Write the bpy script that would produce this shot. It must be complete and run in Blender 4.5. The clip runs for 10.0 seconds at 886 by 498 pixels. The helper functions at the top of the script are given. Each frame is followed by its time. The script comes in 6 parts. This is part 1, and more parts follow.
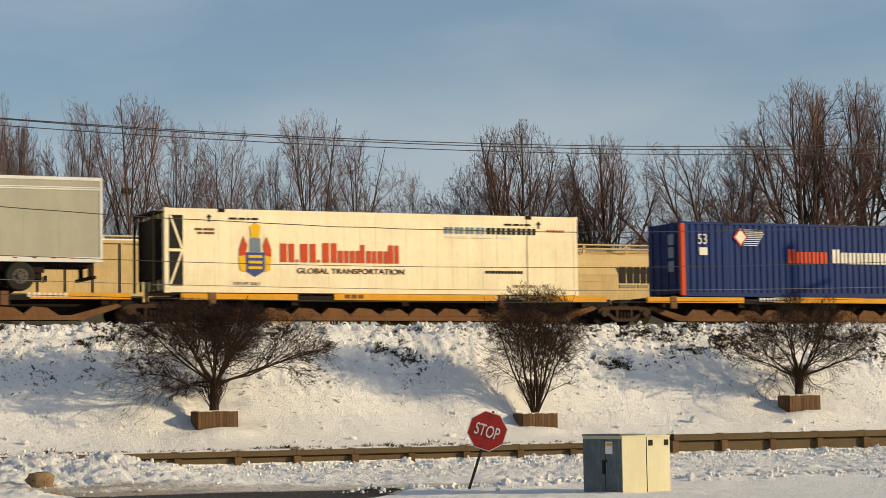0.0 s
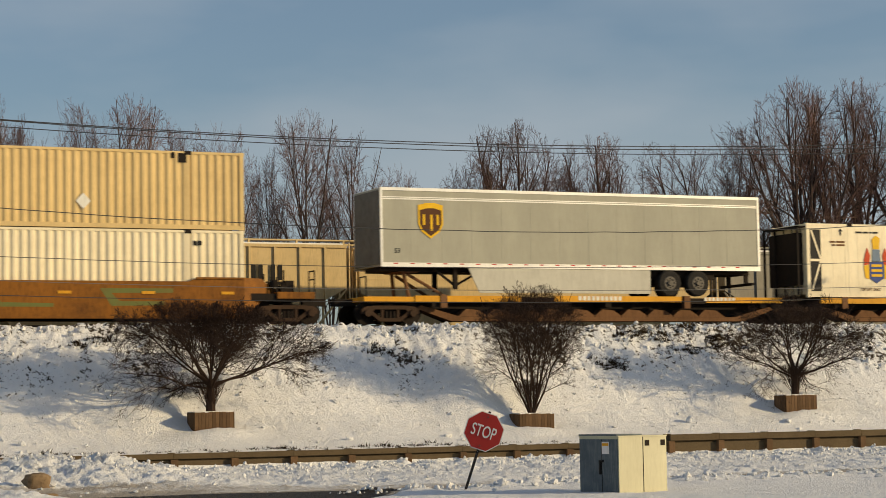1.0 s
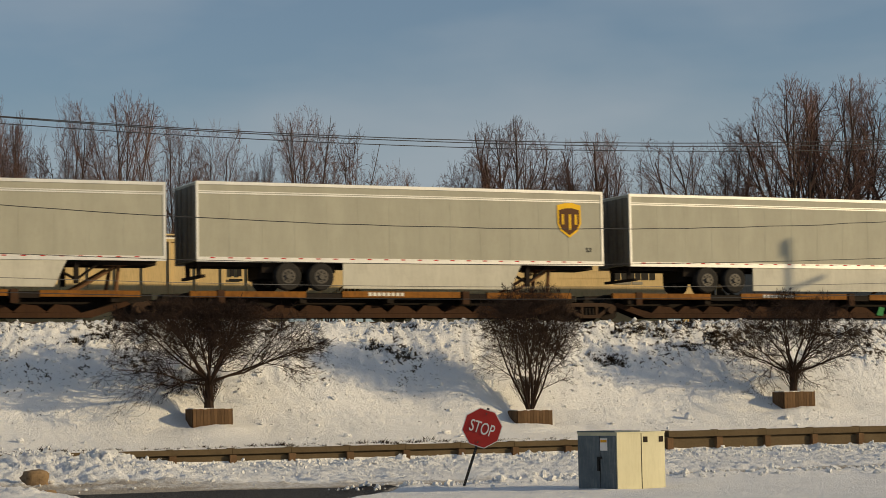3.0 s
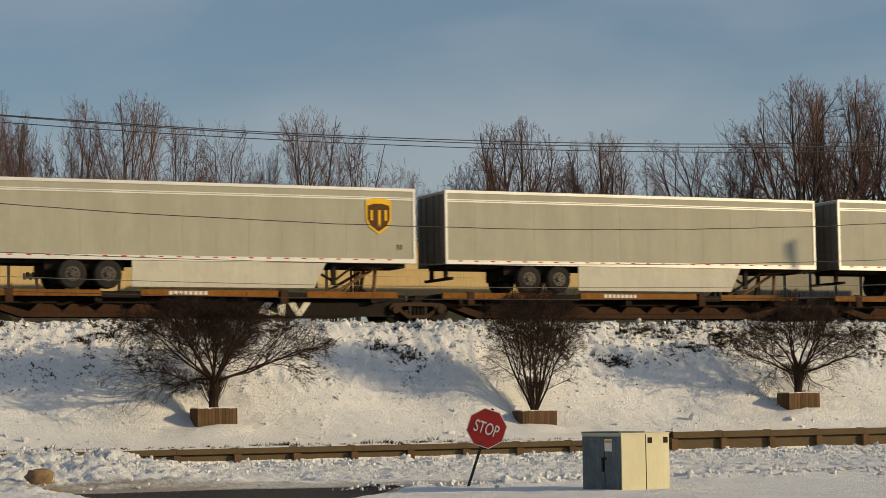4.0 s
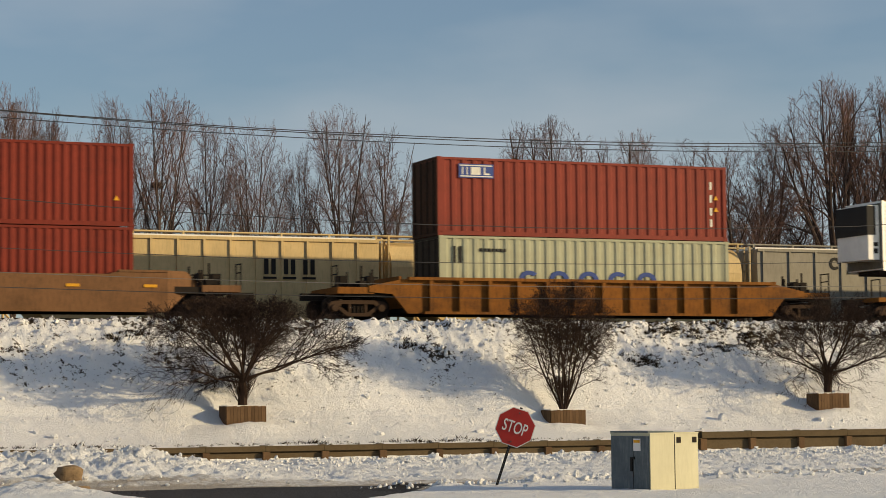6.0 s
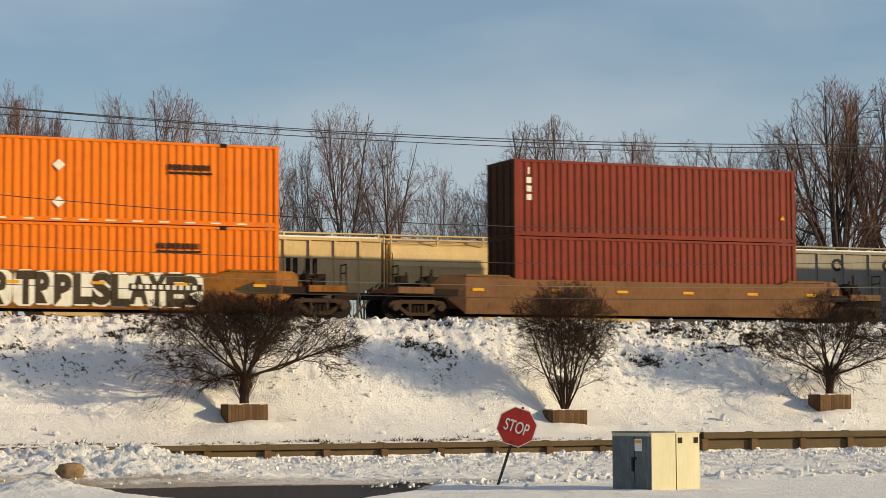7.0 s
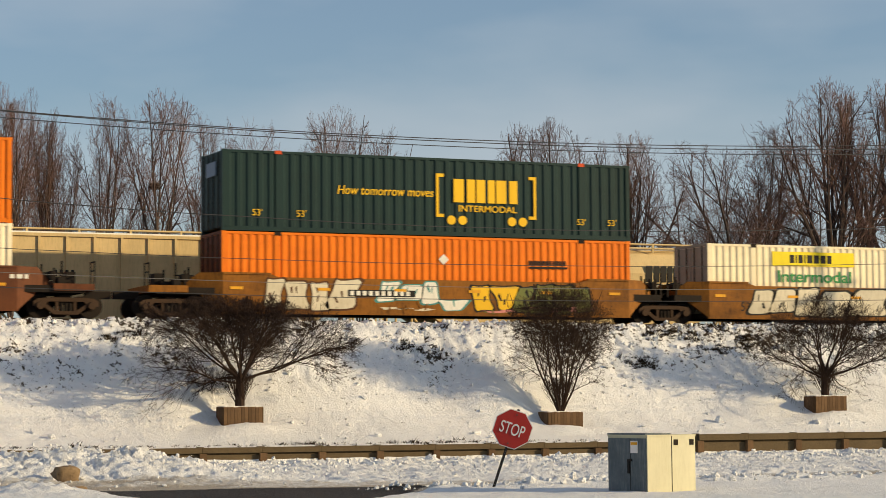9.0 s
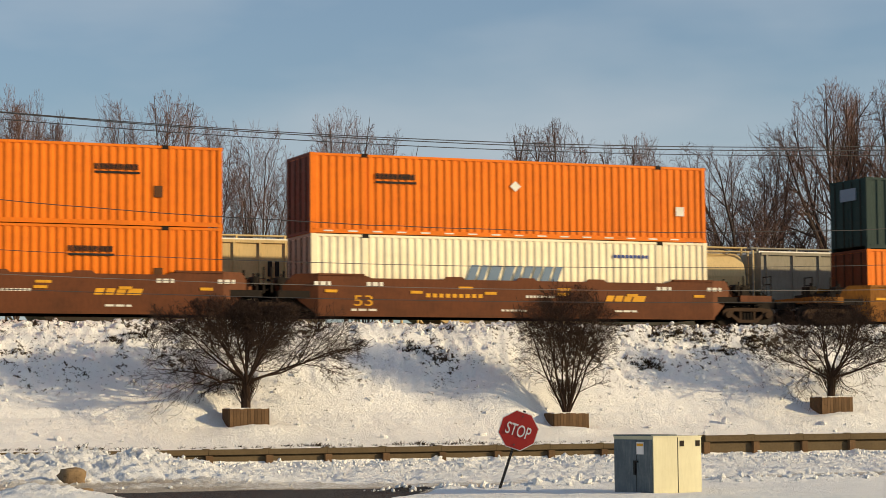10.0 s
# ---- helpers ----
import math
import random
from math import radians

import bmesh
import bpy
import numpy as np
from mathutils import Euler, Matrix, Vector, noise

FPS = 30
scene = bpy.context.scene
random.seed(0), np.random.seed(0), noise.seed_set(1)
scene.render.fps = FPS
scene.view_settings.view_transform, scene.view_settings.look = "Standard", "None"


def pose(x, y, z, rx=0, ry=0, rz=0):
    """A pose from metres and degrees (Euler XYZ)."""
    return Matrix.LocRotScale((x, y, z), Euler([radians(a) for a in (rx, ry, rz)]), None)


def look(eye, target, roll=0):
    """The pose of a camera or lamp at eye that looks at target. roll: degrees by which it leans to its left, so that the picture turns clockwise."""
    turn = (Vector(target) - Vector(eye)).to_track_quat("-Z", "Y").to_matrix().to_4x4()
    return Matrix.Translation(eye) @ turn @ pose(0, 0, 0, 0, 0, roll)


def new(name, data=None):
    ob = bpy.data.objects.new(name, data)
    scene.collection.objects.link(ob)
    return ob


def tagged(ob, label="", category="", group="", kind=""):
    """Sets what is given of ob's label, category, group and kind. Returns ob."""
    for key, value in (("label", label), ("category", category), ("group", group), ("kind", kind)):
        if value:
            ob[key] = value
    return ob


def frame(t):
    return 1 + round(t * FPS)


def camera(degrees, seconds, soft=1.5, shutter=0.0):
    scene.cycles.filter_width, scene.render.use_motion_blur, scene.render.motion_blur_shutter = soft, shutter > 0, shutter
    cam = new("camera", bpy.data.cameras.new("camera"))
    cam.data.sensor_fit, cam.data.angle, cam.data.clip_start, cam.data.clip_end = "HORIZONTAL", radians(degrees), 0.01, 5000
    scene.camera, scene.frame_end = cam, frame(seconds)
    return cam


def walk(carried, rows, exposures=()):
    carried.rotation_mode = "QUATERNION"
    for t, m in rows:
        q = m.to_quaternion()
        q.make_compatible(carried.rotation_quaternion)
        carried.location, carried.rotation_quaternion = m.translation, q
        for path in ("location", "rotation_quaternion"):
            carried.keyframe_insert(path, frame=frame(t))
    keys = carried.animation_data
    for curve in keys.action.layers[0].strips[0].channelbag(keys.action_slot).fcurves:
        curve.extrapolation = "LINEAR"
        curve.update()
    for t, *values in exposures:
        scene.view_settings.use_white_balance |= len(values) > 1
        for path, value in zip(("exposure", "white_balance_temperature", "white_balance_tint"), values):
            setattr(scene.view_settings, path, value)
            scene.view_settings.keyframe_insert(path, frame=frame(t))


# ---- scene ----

# World: x along the track (the way the train goes), y away from the road, z up; rail tops at z = 0.
EYE = Vector((0.0, -72.415, -3.05))
SPEED = 26.607          # metres a second
GROUND = -4.95          # road level
FRONT = -1.3            # near side of the loads

# ---- camera: stands still, turns a little by hand: seconds, heading, tilt, lean ----
cam = camera(23.616, 10.0, soft=0.75, shutter=0.1)
TURNS = (
    (0, 23.861, 4.278, 0.907),
    (0.5, 23.910, 4.288, 0.887),
    (1, 23.962, 4.287, 1.005),
    (1.5, 23.995, 4.263, 0.924),
    (2, 24.039, 4.229, 0.947),
    (2.5, 24.035, 4.199, 1.059),
    (4, 23.872, 4.204, 0.849),
    (4.5, 23.668, 4.213, 0.895),
    (5, 23.410, 4.199, 0.822),
    (5.5, 23.196, 4.191, 0.724),
    (7, 23.016, 4.160, 0.304),
    (7.5, 23.051, 4.169, 0.189),
    (8, 23.097, 4.188, 0.354),
    (8.5, 23.133, 4.206, 0.298),
    (9, 23.139, 4.219, 0.397),
    (9.5, 23.078, 4.237, 0.463),
    (10, 22.985, 4.261, 0.463),
)


def aim(heading, tilt, lean):
    h, p = radians(heading), radians(tilt)
    way = Vector((math.sin(h) * math.cos(p), math.cos(h) * math.cos(p), math.sin(p)))
    return look(EYE, EYE + way, -lean)


# the film's own exposure drifts: seconds, stops
EXPOSURES = ((0, -0.02), (1, -0.24), (2, -0.39), (2.5, -0.40), (4, -0.35), (5.5, -0.27), (7, 0.08), (9, 0.05), (10, 0.07))
walk(cam, [(t, aim(a, b, c)) for t, a, b, c in TURNS], EXPOSURES)

# ---- daylight: low winter sun from the road's side ----
SUN = Vector((3.1, -2.0, 1.02)).normalized()
sun = new("sun", bpy.data.lights.new("sun", "SUN"))
sun.data.energy, sun.data.angle, sun.data.color = 5.0, radians(0.6), (1.0, 0.772, 0.440)
sun.matrix_world = look(SUN * 60, (0, 0, 0))

world = bpy.data.worlds.new("winter_sky")
scene.world = world
world.use_nodes = True
nt = world.node_tree
nt.nodes.clear()
sky = nt.nodes.new("ShaderNodeTexSky")
sky.sky_type, sky.sun_disc = "NISHITA", False
sky.sun_elevation = math.asin(SUN.z)
sky.sun_rotation = math.atan2(SUN.x, SUN.y)
sky.dust_density, sky.ozone_density, sky.air_density = 0.7, 3.0, 1.0
cloud_at = nt.nodes.new("ShaderNodeTexCoord")
cloud_map = nt.nodes.new("ShaderNodeMapping")
cloud_map.inputs["Scale"].default_value = (1.6, 1.6, 5.0)
cloud_map.inputs["Rotation"].default_value = (0.25, 0.15, 0.3)
cloud_map.inputs["Location"].default_value = (1.9, 0.7, 1.2)
cloud = nt.nodes.new("ShaderNodeTexNoise")
cloud.inputs["Scale"].default_value, cloud.inputs["Detail"].default_value = 2.0, 5
ramp = nt.nodes.new("ShaderNodeValToRGB")
ramp.color_ramp.elements[0].position, ramp.color_ramp.elements[1].position = 0.40, 0.66
ramp.color_ramp.elements[0].color, ramp.color_ramp.elements[1].color = (0.16, 0.16, 0.16, 1), (0.72, 0.72, 0.72, 1)
veil = nt.nodes.new("ShaderNodeMixRGB")
veil.inputs[2].default_value = (4.3, 4.78, 5.2, 1)
back = nt.nodes.new("ShaderNodeBackground")
back.inputs["Strength"].default_value = 0.110
out = nt.nodes.new("ShaderNodeOutputWorld")
nt.links.new(cloud_at.outputs["Generated"], cloud_map.inputs["Vector"])
nt.links.new(cloud_map.outputs[0], cloud.inputs["Vector"])
nt.links.new(cloud.outputs["Fac"], ramp.inputs[0])
nt.links.new(ramp.outputs[0], veil.inputs[0])
nt.links.new(sky.outputs[0], veil.inputs[1])
nt.links.new(veil.outputs[0], back.inputs["Color"])
nt.links.new(back.outputs[0], out.inputs["Surface"])


# ---- materials ----
def base_nodes(name):
    mat = bpy.data.materials.new(name)
    mat.use_nodes = True
    return mat, mat.node_tree, mat.node_tree.nodes["Principled BSDF"]


def noise_at(n, scale, detail=4, rough=0.55, stretch=(1, 1, 1), coords="Object"):
    at = n.nodes.new("ShaderNodeTexCoord")
    mp = n.nodes.new("ShaderNodeMapping")
    mp.inputs["Scale"].default_value = stretch
    tex = n.nodes.new("ShaderNodeTexNoise")
    tex.inputs["Scale"].default_value, tex.inputs["Detail"].default_value = scale, detail
    tex.inputs["Roughness"].default_value = rough
    n.links.new(at.outputs[coords], mp.inputs["Vector"])
    n.links.new(mp.outputs[0], tex.inputs["Vector"])
    return tex


def ramp_of(n, source, lo, hi, a=(0, 0, 0, 1), b=(1, 1, 1, 1)):
    r = n.nodes.new("ShaderNodeValToRGB")
    r.color_ramp.elements[0].position, r.color_ramp.elements[1].position = lo, hi
    r.color_ramp.elements[0].color, r.color_ramp.elements[1].color = a, b
    n.links.new(source, r.inputs[0])
    return r


def mixed(n, fac, one, two, mode="MIX"):
    m = n.nodes.new("ShaderNodeMixRGB")
    m.blend_type = mode
    for i, v in ((0, fac), (1, one), (2, two)):
        if isinstance(v, (int, float)):
            m.inputs[i].default_value = v
        elif isinstance(v, tuple):
            m.inputs[i].default_value = (*v[:3], 1)
        else:
            n.links.new(v, m.inputs[i])
    return m


def painted(name, colour, dirt=(0.09, 0.07, 0.05), rough=0.5, wear=0.35, metal=0.0, streak=True, grain=9.0, bump=0.08, shift=0.0):
    """Paint or raw metal with streaked dirt, blotches and a fine relief."""
    mat, n, bsdf = base_nodes(name)
    big = noise_at(n, 1.3, 5, 0.6, (1, 1, 0.25 if streak else 1))
    fine = noise_at(n, grain, 6, 0.65, (1.6, 1.6, 0.3 if streak else 1.6))
    r1 = ramp_of(n, big.outputs["Fac"], 0.42, 0.78)
    r2 = ramp_of(n, fine.outputs["Fac"], 0.48, 0.82)
    lighter = tuple(min(1, c * 1.16) for c in colour)
    tone = mixed(n, r1.outputs[0], colour, lighter)
    if shift:
        info = n.nodes.new("ShaderNodeObjectInfo")
        hue = n.nodes.new("ShaderNodeHueSaturation")
        rng = n.nodes.new("ShaderNodeMapRange")
        rng.inputs[3].default_value, rng.inputs[4].default_value = 1 - shift, 1 + shift
        n.links.new(info.outputs["Random"], rng.inputs[0])
        n.links.new(rng.outputs[0], hue.inputs["Value"])
        n.links.new(tone.outputs[0], hue.inputs["Color"])
        tone = hue
    mul = n.nodes.new("ShaderNodeMath")
    mul.operation, mul.inputs[1].default_value = "MULTIPLY", wear
    n.links.new(r2.outputs[0], mul.inputs[0])
    blot = noise_at(n, 0.55, 7, 0.72, (1, 1, 1.7))
    rb = ramp_of(n, blot.outputs["Fac"], 0.46, 0.74)
    mulb = n.nodes.new("ShaderNodeMath")
    mulb.operation, mulb.inputs[1].default_value = "MULTIPLY", wear * 0.75
    n.links.new(rb.outputs[0], mulb.inputs[0])
    stained = mixed(n, mulb.outputs[0], tone.outputs[0], dirt)
    final = mixed(n, mul.outputs[0], stained.outputs[0], dirt)
    bsdf.inputs["Specular IOR Level"].default_value = 0.5 if metal else 0.13
    n.links.new(final.outputs[0], bsdf.inputs["Base Color"])
    rr = n.nodes.new("ShaderNodeMapRange")
    rr.inputs[3].default_value, rr.inputs[4].default_value = max(0.05, rough - 0.12), min(1, rough + 0.2)
    n.links.new(fine.outputs["Fac"], rr.inputs[0])
    n.links.new(rr.outputs[0], bsdf.inputs["Roughness"])
    bsdf.inputs["Metallic"].default_value = metal
    if bump:
        bp = n.nodes.new("ShaderNodeBump")
        bp.inputs["Strength"].default_value, bp.inputs["Distance"].default_value = bump, 0.03
        n.links.new(fine.outputs["Fac"], bp.inputs["Height"])
        n.links.new(bp.outputs[0], bsdf.inputs["Normal"])
    return mat


def ground_material():
    """Snow, slush and wet asphalt; the vertex value 'cover' says how bare the ground is."""
    mat, n, bsdf = base_nodes("snow_and_asphalt")
    at = n.nodes.new("ShaderNodeAttribute")
    at.attribute_name = "cover"
    fine = noise_at(n, 7.0, 7, 0.7)
    mid = noise_at(n, 0.9, 6, 0.6)
    grit = noise_at(n, 27.0, 3, 0.6)
    snow = mixed(n, ramp_of(n, mid.outputs["Fac"], 0.35, 0.7).outputs[0], (0.86, 0.86, 0.86), (0.92, 0.92, 0.92))
    specks = ramp_of(n, grit.outputs["Fac"], 0.665, 0.72)
    snow2 = mixed(n, specks.outputs[0], snow.outputs[0], (0.50, 0.45, 0.38))
    soil = mixed(n, fine.outputs["Fac"], (0.022, 0.016, 0.010), (0.085, 0.062, 0.040))
    road = mixed(n, grit.outputs["Fac"], (0.022, 0.020, 0.019), (0.052, 0.047, 0.043))
    slush = mixed(n, fine.outputs["Fac"], (0.27, 0.23, 0.185), (0.56, 0.51, 0.44))
    wob = n.nodes.new("ShaderNodeMath")
    wob.operation = "MULTIPLY_ADD"
    wob.inputs[1].default_value, wob.inputs[2].default_value = 0.5, -0.25
    n.links.new(fine.outputs["Fac"], wob.inputs[0])
    add = n.nodes.new("ShaderNodeMath")
    add.operation = "ADD"
    sep = n.nodes.new("ShaderNodeSeparateColor")
    n.links.new(at.outputs["Color"], sep.inputs[0])
    n.links.new(sep.outputs[0], add.inputs[0])
    n.links.new(wob.outputs[0], add.inputs[1])
    c1 = mixed(n, ramp_of(n, add.outputs[0], 0.25, 0.45).outputs[0], snow2.outputs[0], slush.outputs[0])
    c2 = mixed(n, ramp_of(n, add.outputs[0], 0.62, 0.75).outputs[0], c1.outputs[0], road.outputs[0])
    add2 = n.nodes.new("ShaderNodeMath")
    add2.operation = "ADD"
    n.links.new(sep.outputs[1], add2.inputs[0])
    speck = noise_at(n, 5.5, 6, 0.75)
    wide = n.nodes.new("ShaderNodeMath")
    wide.operation, wide.inputs[1].default_value, wide.inputs[2].default_value = "MULTIPLY_ADD", 1.7, -0.85
    n.links.new(speck.outputs["Fac"], wide.inputs[0])
    n.links.new(wide.outputs[0], add2.inputs[1])
    c3 = mixed(n, ramp_of(n, add2.outputs[0], 0.43, 0.50).outputs[0], c2.outputs[0], soil.outputs[0])
    n.links.new(c3.outputs[0], bsdf.inputs["Base Color"])
    rough = ramp_of(n, add.outputs[0], 0.5, 0.8, (0.75,) * 3 + (1,), (0.62,) * 3 + (1,))
    n.links.new(rough.outputs[0], bsdf.inputs["Roughness"])
    bsdf.inputs["Specular IOR Level"].default_value = 0.16
    bp = n.nodes.new("ShaderNodeBump")
    bp.inputs["Strength"].default_value, bp.inputs["Distance"].default_value = 0.95, 0.09
    hsum = n.nodes.new("ShaderNodeMath")
    hsum.operation = "ADD"
    n.links.new(fine.outputs["Fac"], hsum.inputs[0])
    crumb = noise_at(n, 17.0, 5, 0.75)
    half = n.nodes.new("ShaderNodeMath")
    half.operation, half.inputs[1].default_value = "MULTIPLY", 0.7
    n.links.new(crumb.outputs["Fac"], half.inputs[0])
    n.links.new(half.outputs[0], hsum.inputs[1])
    n.links.new(hsum.outputs[0], bp.inputs["Height"])
    n.links.new(bp.outputs[0], bsdf.inputs["Normal"])
    return mat


M = {
    "ground": ground_material(),
    "rail": painted("rusty_rail_steel", (0.06, 0.04, 0.03), rough=0.5, metal=0.6, streak=False),
    "tie": painted("creosoted_timber", (0.05, 0.038, 0.03), rough=0.9, streak=False),
    "cream": painted("cream_white_paint", (0.84, 0.74, 0.52), (0.40, 0.31, 0.18), wear=0.30),
    "white": painted("white_paint", (0.82, 0.80, 0.74), (0.36, 0.31, 0.24), wear=0.22),
    "ivory": painted("ivory_white_paint", (0.79, 0.69, 0.47), (0.36, 0.28, 0.16), wear=0.30),
    "beige": painted("faded_tan_paint", (0.64, 0.47, 0.215), (0.30, 0.19, 0.08), wear=0.35),
    "grey": painted("warm_grey_trailer_paint", (0.36, 0.35, 0.28), (0.22, 0.20, 0.15), wear=0.22, rough=0.42),
    "alu": painted("dull_aluminium", (0.74, 0.72, 0.66), (0.3, 0.27, 0.22), rough=0.4, metal=0.5, wear=0.25),
    "blue": painted("dark_blue_paint", (0.007, 0.027, 0.125), (0.02, 0.025, 0.05), wear=0.3),
    "red": painted("brick_red_paint", (0.21, 0.040, 0.026), (0.075, 0.026, 0.018), wear=0.40),
    "maroon": painted("maroon_paint", (0.180, 0.029, 0.017), (0.05, 0.015, 0.012), wear=0.45),
    "orange": painted("bright_orange_paint", (0.69, 0.165, 0.010), (0.33, 0.075, 0.012), wear=0.40),
    "green": painted("dark_green_paint", (0.012, 0.031, 0.030), (0.012, 0.016, 0.017), wear=0.35),
    "seagrey": painted("grey_green_paint", (0.36, 0.36, 0.25), (0.22, 0.19, 0.12), wear=0.4),
    "ochre": painted("ochre_wagon_paint", (0.240, 0.095, 0.014), (0.045, 0.021, 0.011), wear=0.95, rough=0.65),
    "tawny": painted("rusty_orange_wagon_paint", (0.215, 0.082, 0.013), (0.035, 0.018, 0.011), wear=1.0, rough=0.7),
    "oxide": painted("oxide_brown_wagon_paint", (0.125, 0.043, 0.018), (0.045, 0.022, 0.014), wear=0.7, rough=0.65),
    "rust": painted("rusty_brown_steel", (0.185, 0.095, 0.045), (0.03, 0.018, 0.012), wear=0.6, rough=0.8),
    "grime": painted("grimy_black_steel", (0.014, 0.011, 0.009), (0.045, 0.028, 0.018), wear=0.5, rough=0.75),
    "cast": painted("dusty_cast_steel", (0.058, 0.035, 0.022), (0.018, 0.012, 0.009), wear=0.5, rough=0.8, streak=False),
    "yellow": painted("safety_yellow_paint", (0.68, 0.33, 0.025), (0.25, 0.11, 0.02), wear=0.4),
    "hopper": painted("buff_yellow_hopper_paint", (0.62, 0.47, 0.24), (0.24, 0.18, 0.09), wear=0.35, rough=0.6),
    # hopper paint; also stands in for shade on white containers' rear ends
    "hoppergrey_and_shade": painted("grey_buff_hopper_and_shade_paint", (0.30, 0.28, 0.23), (0.13, 0.11, 0.09), wear=0.4, rough=0.6),
    "black": painted("black_paint", (0.016, 0.015, 0.014), (0.05, 0.045, 0.04), wear=0.3),
    "rubber": painted("tyre_rubber", (0.020, 0.019, 0.018), (0.07, 0.06, 0.05), wear=0.5, rough=0.85, streak=False),
    "rim": painted("dusty_wheel_rim", (0.085, 0.075, 0.062), (0.03, 0.025, 0.02), wear=0.4, metal=0.4),
    "chrome": painted("bright_wheel_rim", (0.75, 0.72, 0.66), (0.3, 0.26, 0.2), wear=0.2, metal=0.7, rough=0.3),
    "gold": painted("golden_yellow_paint", (0.74, 0.44, 0.02), (0.45, 0.24, 0.03), wear=0.2),
    "brown": painted("dark_brown_paint", (0.085, 0.036, 0.014), wear=0.1),
    "crimson": painted("red_lettering_paint", (0.52, 0.070, 0.020), (0.3, 0.06, 0.03), wear=0.25),
    "inkblue": painted("blue_lettering_paint", (0.045, 0.075, 0.24), (0.1, 0.1, 0.12), wear=0.25),
    "paleblue": painted("grey_blue_lettering_paint", (0.14, 0.20, 0.28), (0.3, 0.3, 0.28), wear=0.3),
    "leaf": painted("green_lettering_paint", (0.03, 0.22, 0.07), wear=0.15),
    "dust": painted("chalky_white_paint", (0.72, 0.70, 0.62), (0.3, 0.25, 0.18), wear=0.45),
    "redtape": painted("red_reflector_tape", (0.45, 0.03, 0.025), wear=0.15),
    "skirt": painted("silver_grey_skirt_paint", (0.52, 0.50, 0.42), (0.2, 0.18, 0.14), wear=0.3),
    "bark": painted("grey_brown_bark", (0.072, 0.052, 0.043), (0.075, 0.06, 0.05), wear=0.5, rough=0.9, streak=False, grain=20),
    "twig": painted("red_brown_twigs", (0.155, 0.092, 0.074), (0.085, 0.056, 0.047), wear=0.4, rough=0.9, streak=False, grain=20),
    "shrub": painted("dark_shrub_bark", (0.036, 0.022, 0.016), (0.06, 0.042, 0.032), wear=0.4, rough=0.9, streak=False, grain=25),
    "timber": painted("weathered_brown_timber", (0.12, 0.072, 0.038), (0.045, 0.028, 0.018), wear=0.55, rough=0.85, grain=14, shift=0.25),
    "guard": painted("weathered_olive_brown_steel", (0.105, 0.076, 0.042), (0.045, 0.03, 0.018), wear=0.5, rough=0.75, streak=False),
    "boxlit": painted("pale_khaki_cabinet_paint", (0.52, 0.49, 0.34), (0.28, 0.25, 0.16), wear=0.25, rough=0.5),
    # slate grey that carries the left face's shade; the lid has it too
    "boxgrey_shade": painted("slate_grey_shade_cabinet_paint", (0.085, 0.105, 0.115), (0.22, 0.235, 0.235), wear=0.85, rough=0.5),
    "signred": painted("faded_sign_red", (0.40, 0.035, 0.028), (0.28, 0.06, 0.05), wear=0.25, rough=0.4),
    "signwhite": painted("reflective_sign_white", (0.72, 0.68, 0.64), (0.4, 0.35, 0.3), wear=0.2, rough=0.4),
    "wire": painted("weathered_cable", (0.035, 0.035, 0.038), wear=0.2, streak=False),
    "palewire": painted("grey_cable", (0.13, 0.125, 0.12), wear=0.2, streak=False),
    "soil": painted("dark_soil_and_grass", (0.022, 0.015, 0.009), (0.06, 0.042, 0.022), wear=0.5, rough=0.95, streak=False),
    "dirtysnow": painted("brown_dirty_snow", (0.24, 0.165, 0.095), (0.06, 0.04, 0.022), wear=0.9, rough=0.9, streak=False, bump=0.4),
    # dark rust of wagon frames; also paints the shade on red container ends
    "darkrust_and_shade": painted("dark_steel_rust_and_end_shade", (0.060, 0.030, 0.016), (0.018, 0.011, 0.008), wear=0.7, rough=0.85),
    "teal": painted("teal_spray", (0.06, 0.25, 0.24), (0.1, 0.1, 0.08), wear=0.4),
    "rose": painted("pink_spray", (0.62, 0.24, 0.22), (0.3, 0.1, 0.05), wear=0.4),
    "chalk": painted("dirty_cream_spray", (0.62, 0.56, 0.42), (0.28, 0.2, 0.1), wear=0.5),
    # orange darkened to put the shade of the rear ends into the colour
    "orange_end_shade": painted("orange_paint_darkened_for_shade", (0.11, 0.027, 0.009), (0.04, 0.014, 0.009), wear=0.8),
    # trailer grey darkened to paint the shade on the end faces
    "end_shade_grey": painted("grey_paint_for_end_shade", (0.15, 0.14, 0.115), (0.05, 0.04, 0.03), wear=0.7, rough=0.6),
    "lemon": painted("lemon_yellow_panel", (0.76, 0.60, 0.02), (0.4, 0.3, 0.05), wear=0.2),
    "sage": painted("faded_green_spray", (0.13, 0.15, 0.045), (0.18, 0.09, 0.02), wear=0.8),
    # near-black for sooty container ends, with their shade put into the colour
    "soot_and_shade": painted("black_paint_for_soot_and_shade", (0.060, 0.046, 0.030), (0.015, 0.012, 0.010), wear=0.8, rough=0.8),
    "concrete": painted("weathered_concrete", (0.33, 0.29, 0.24), (0.15, 0.12, 0.09), wear=0.4, rough=0.9, streak=False),
}


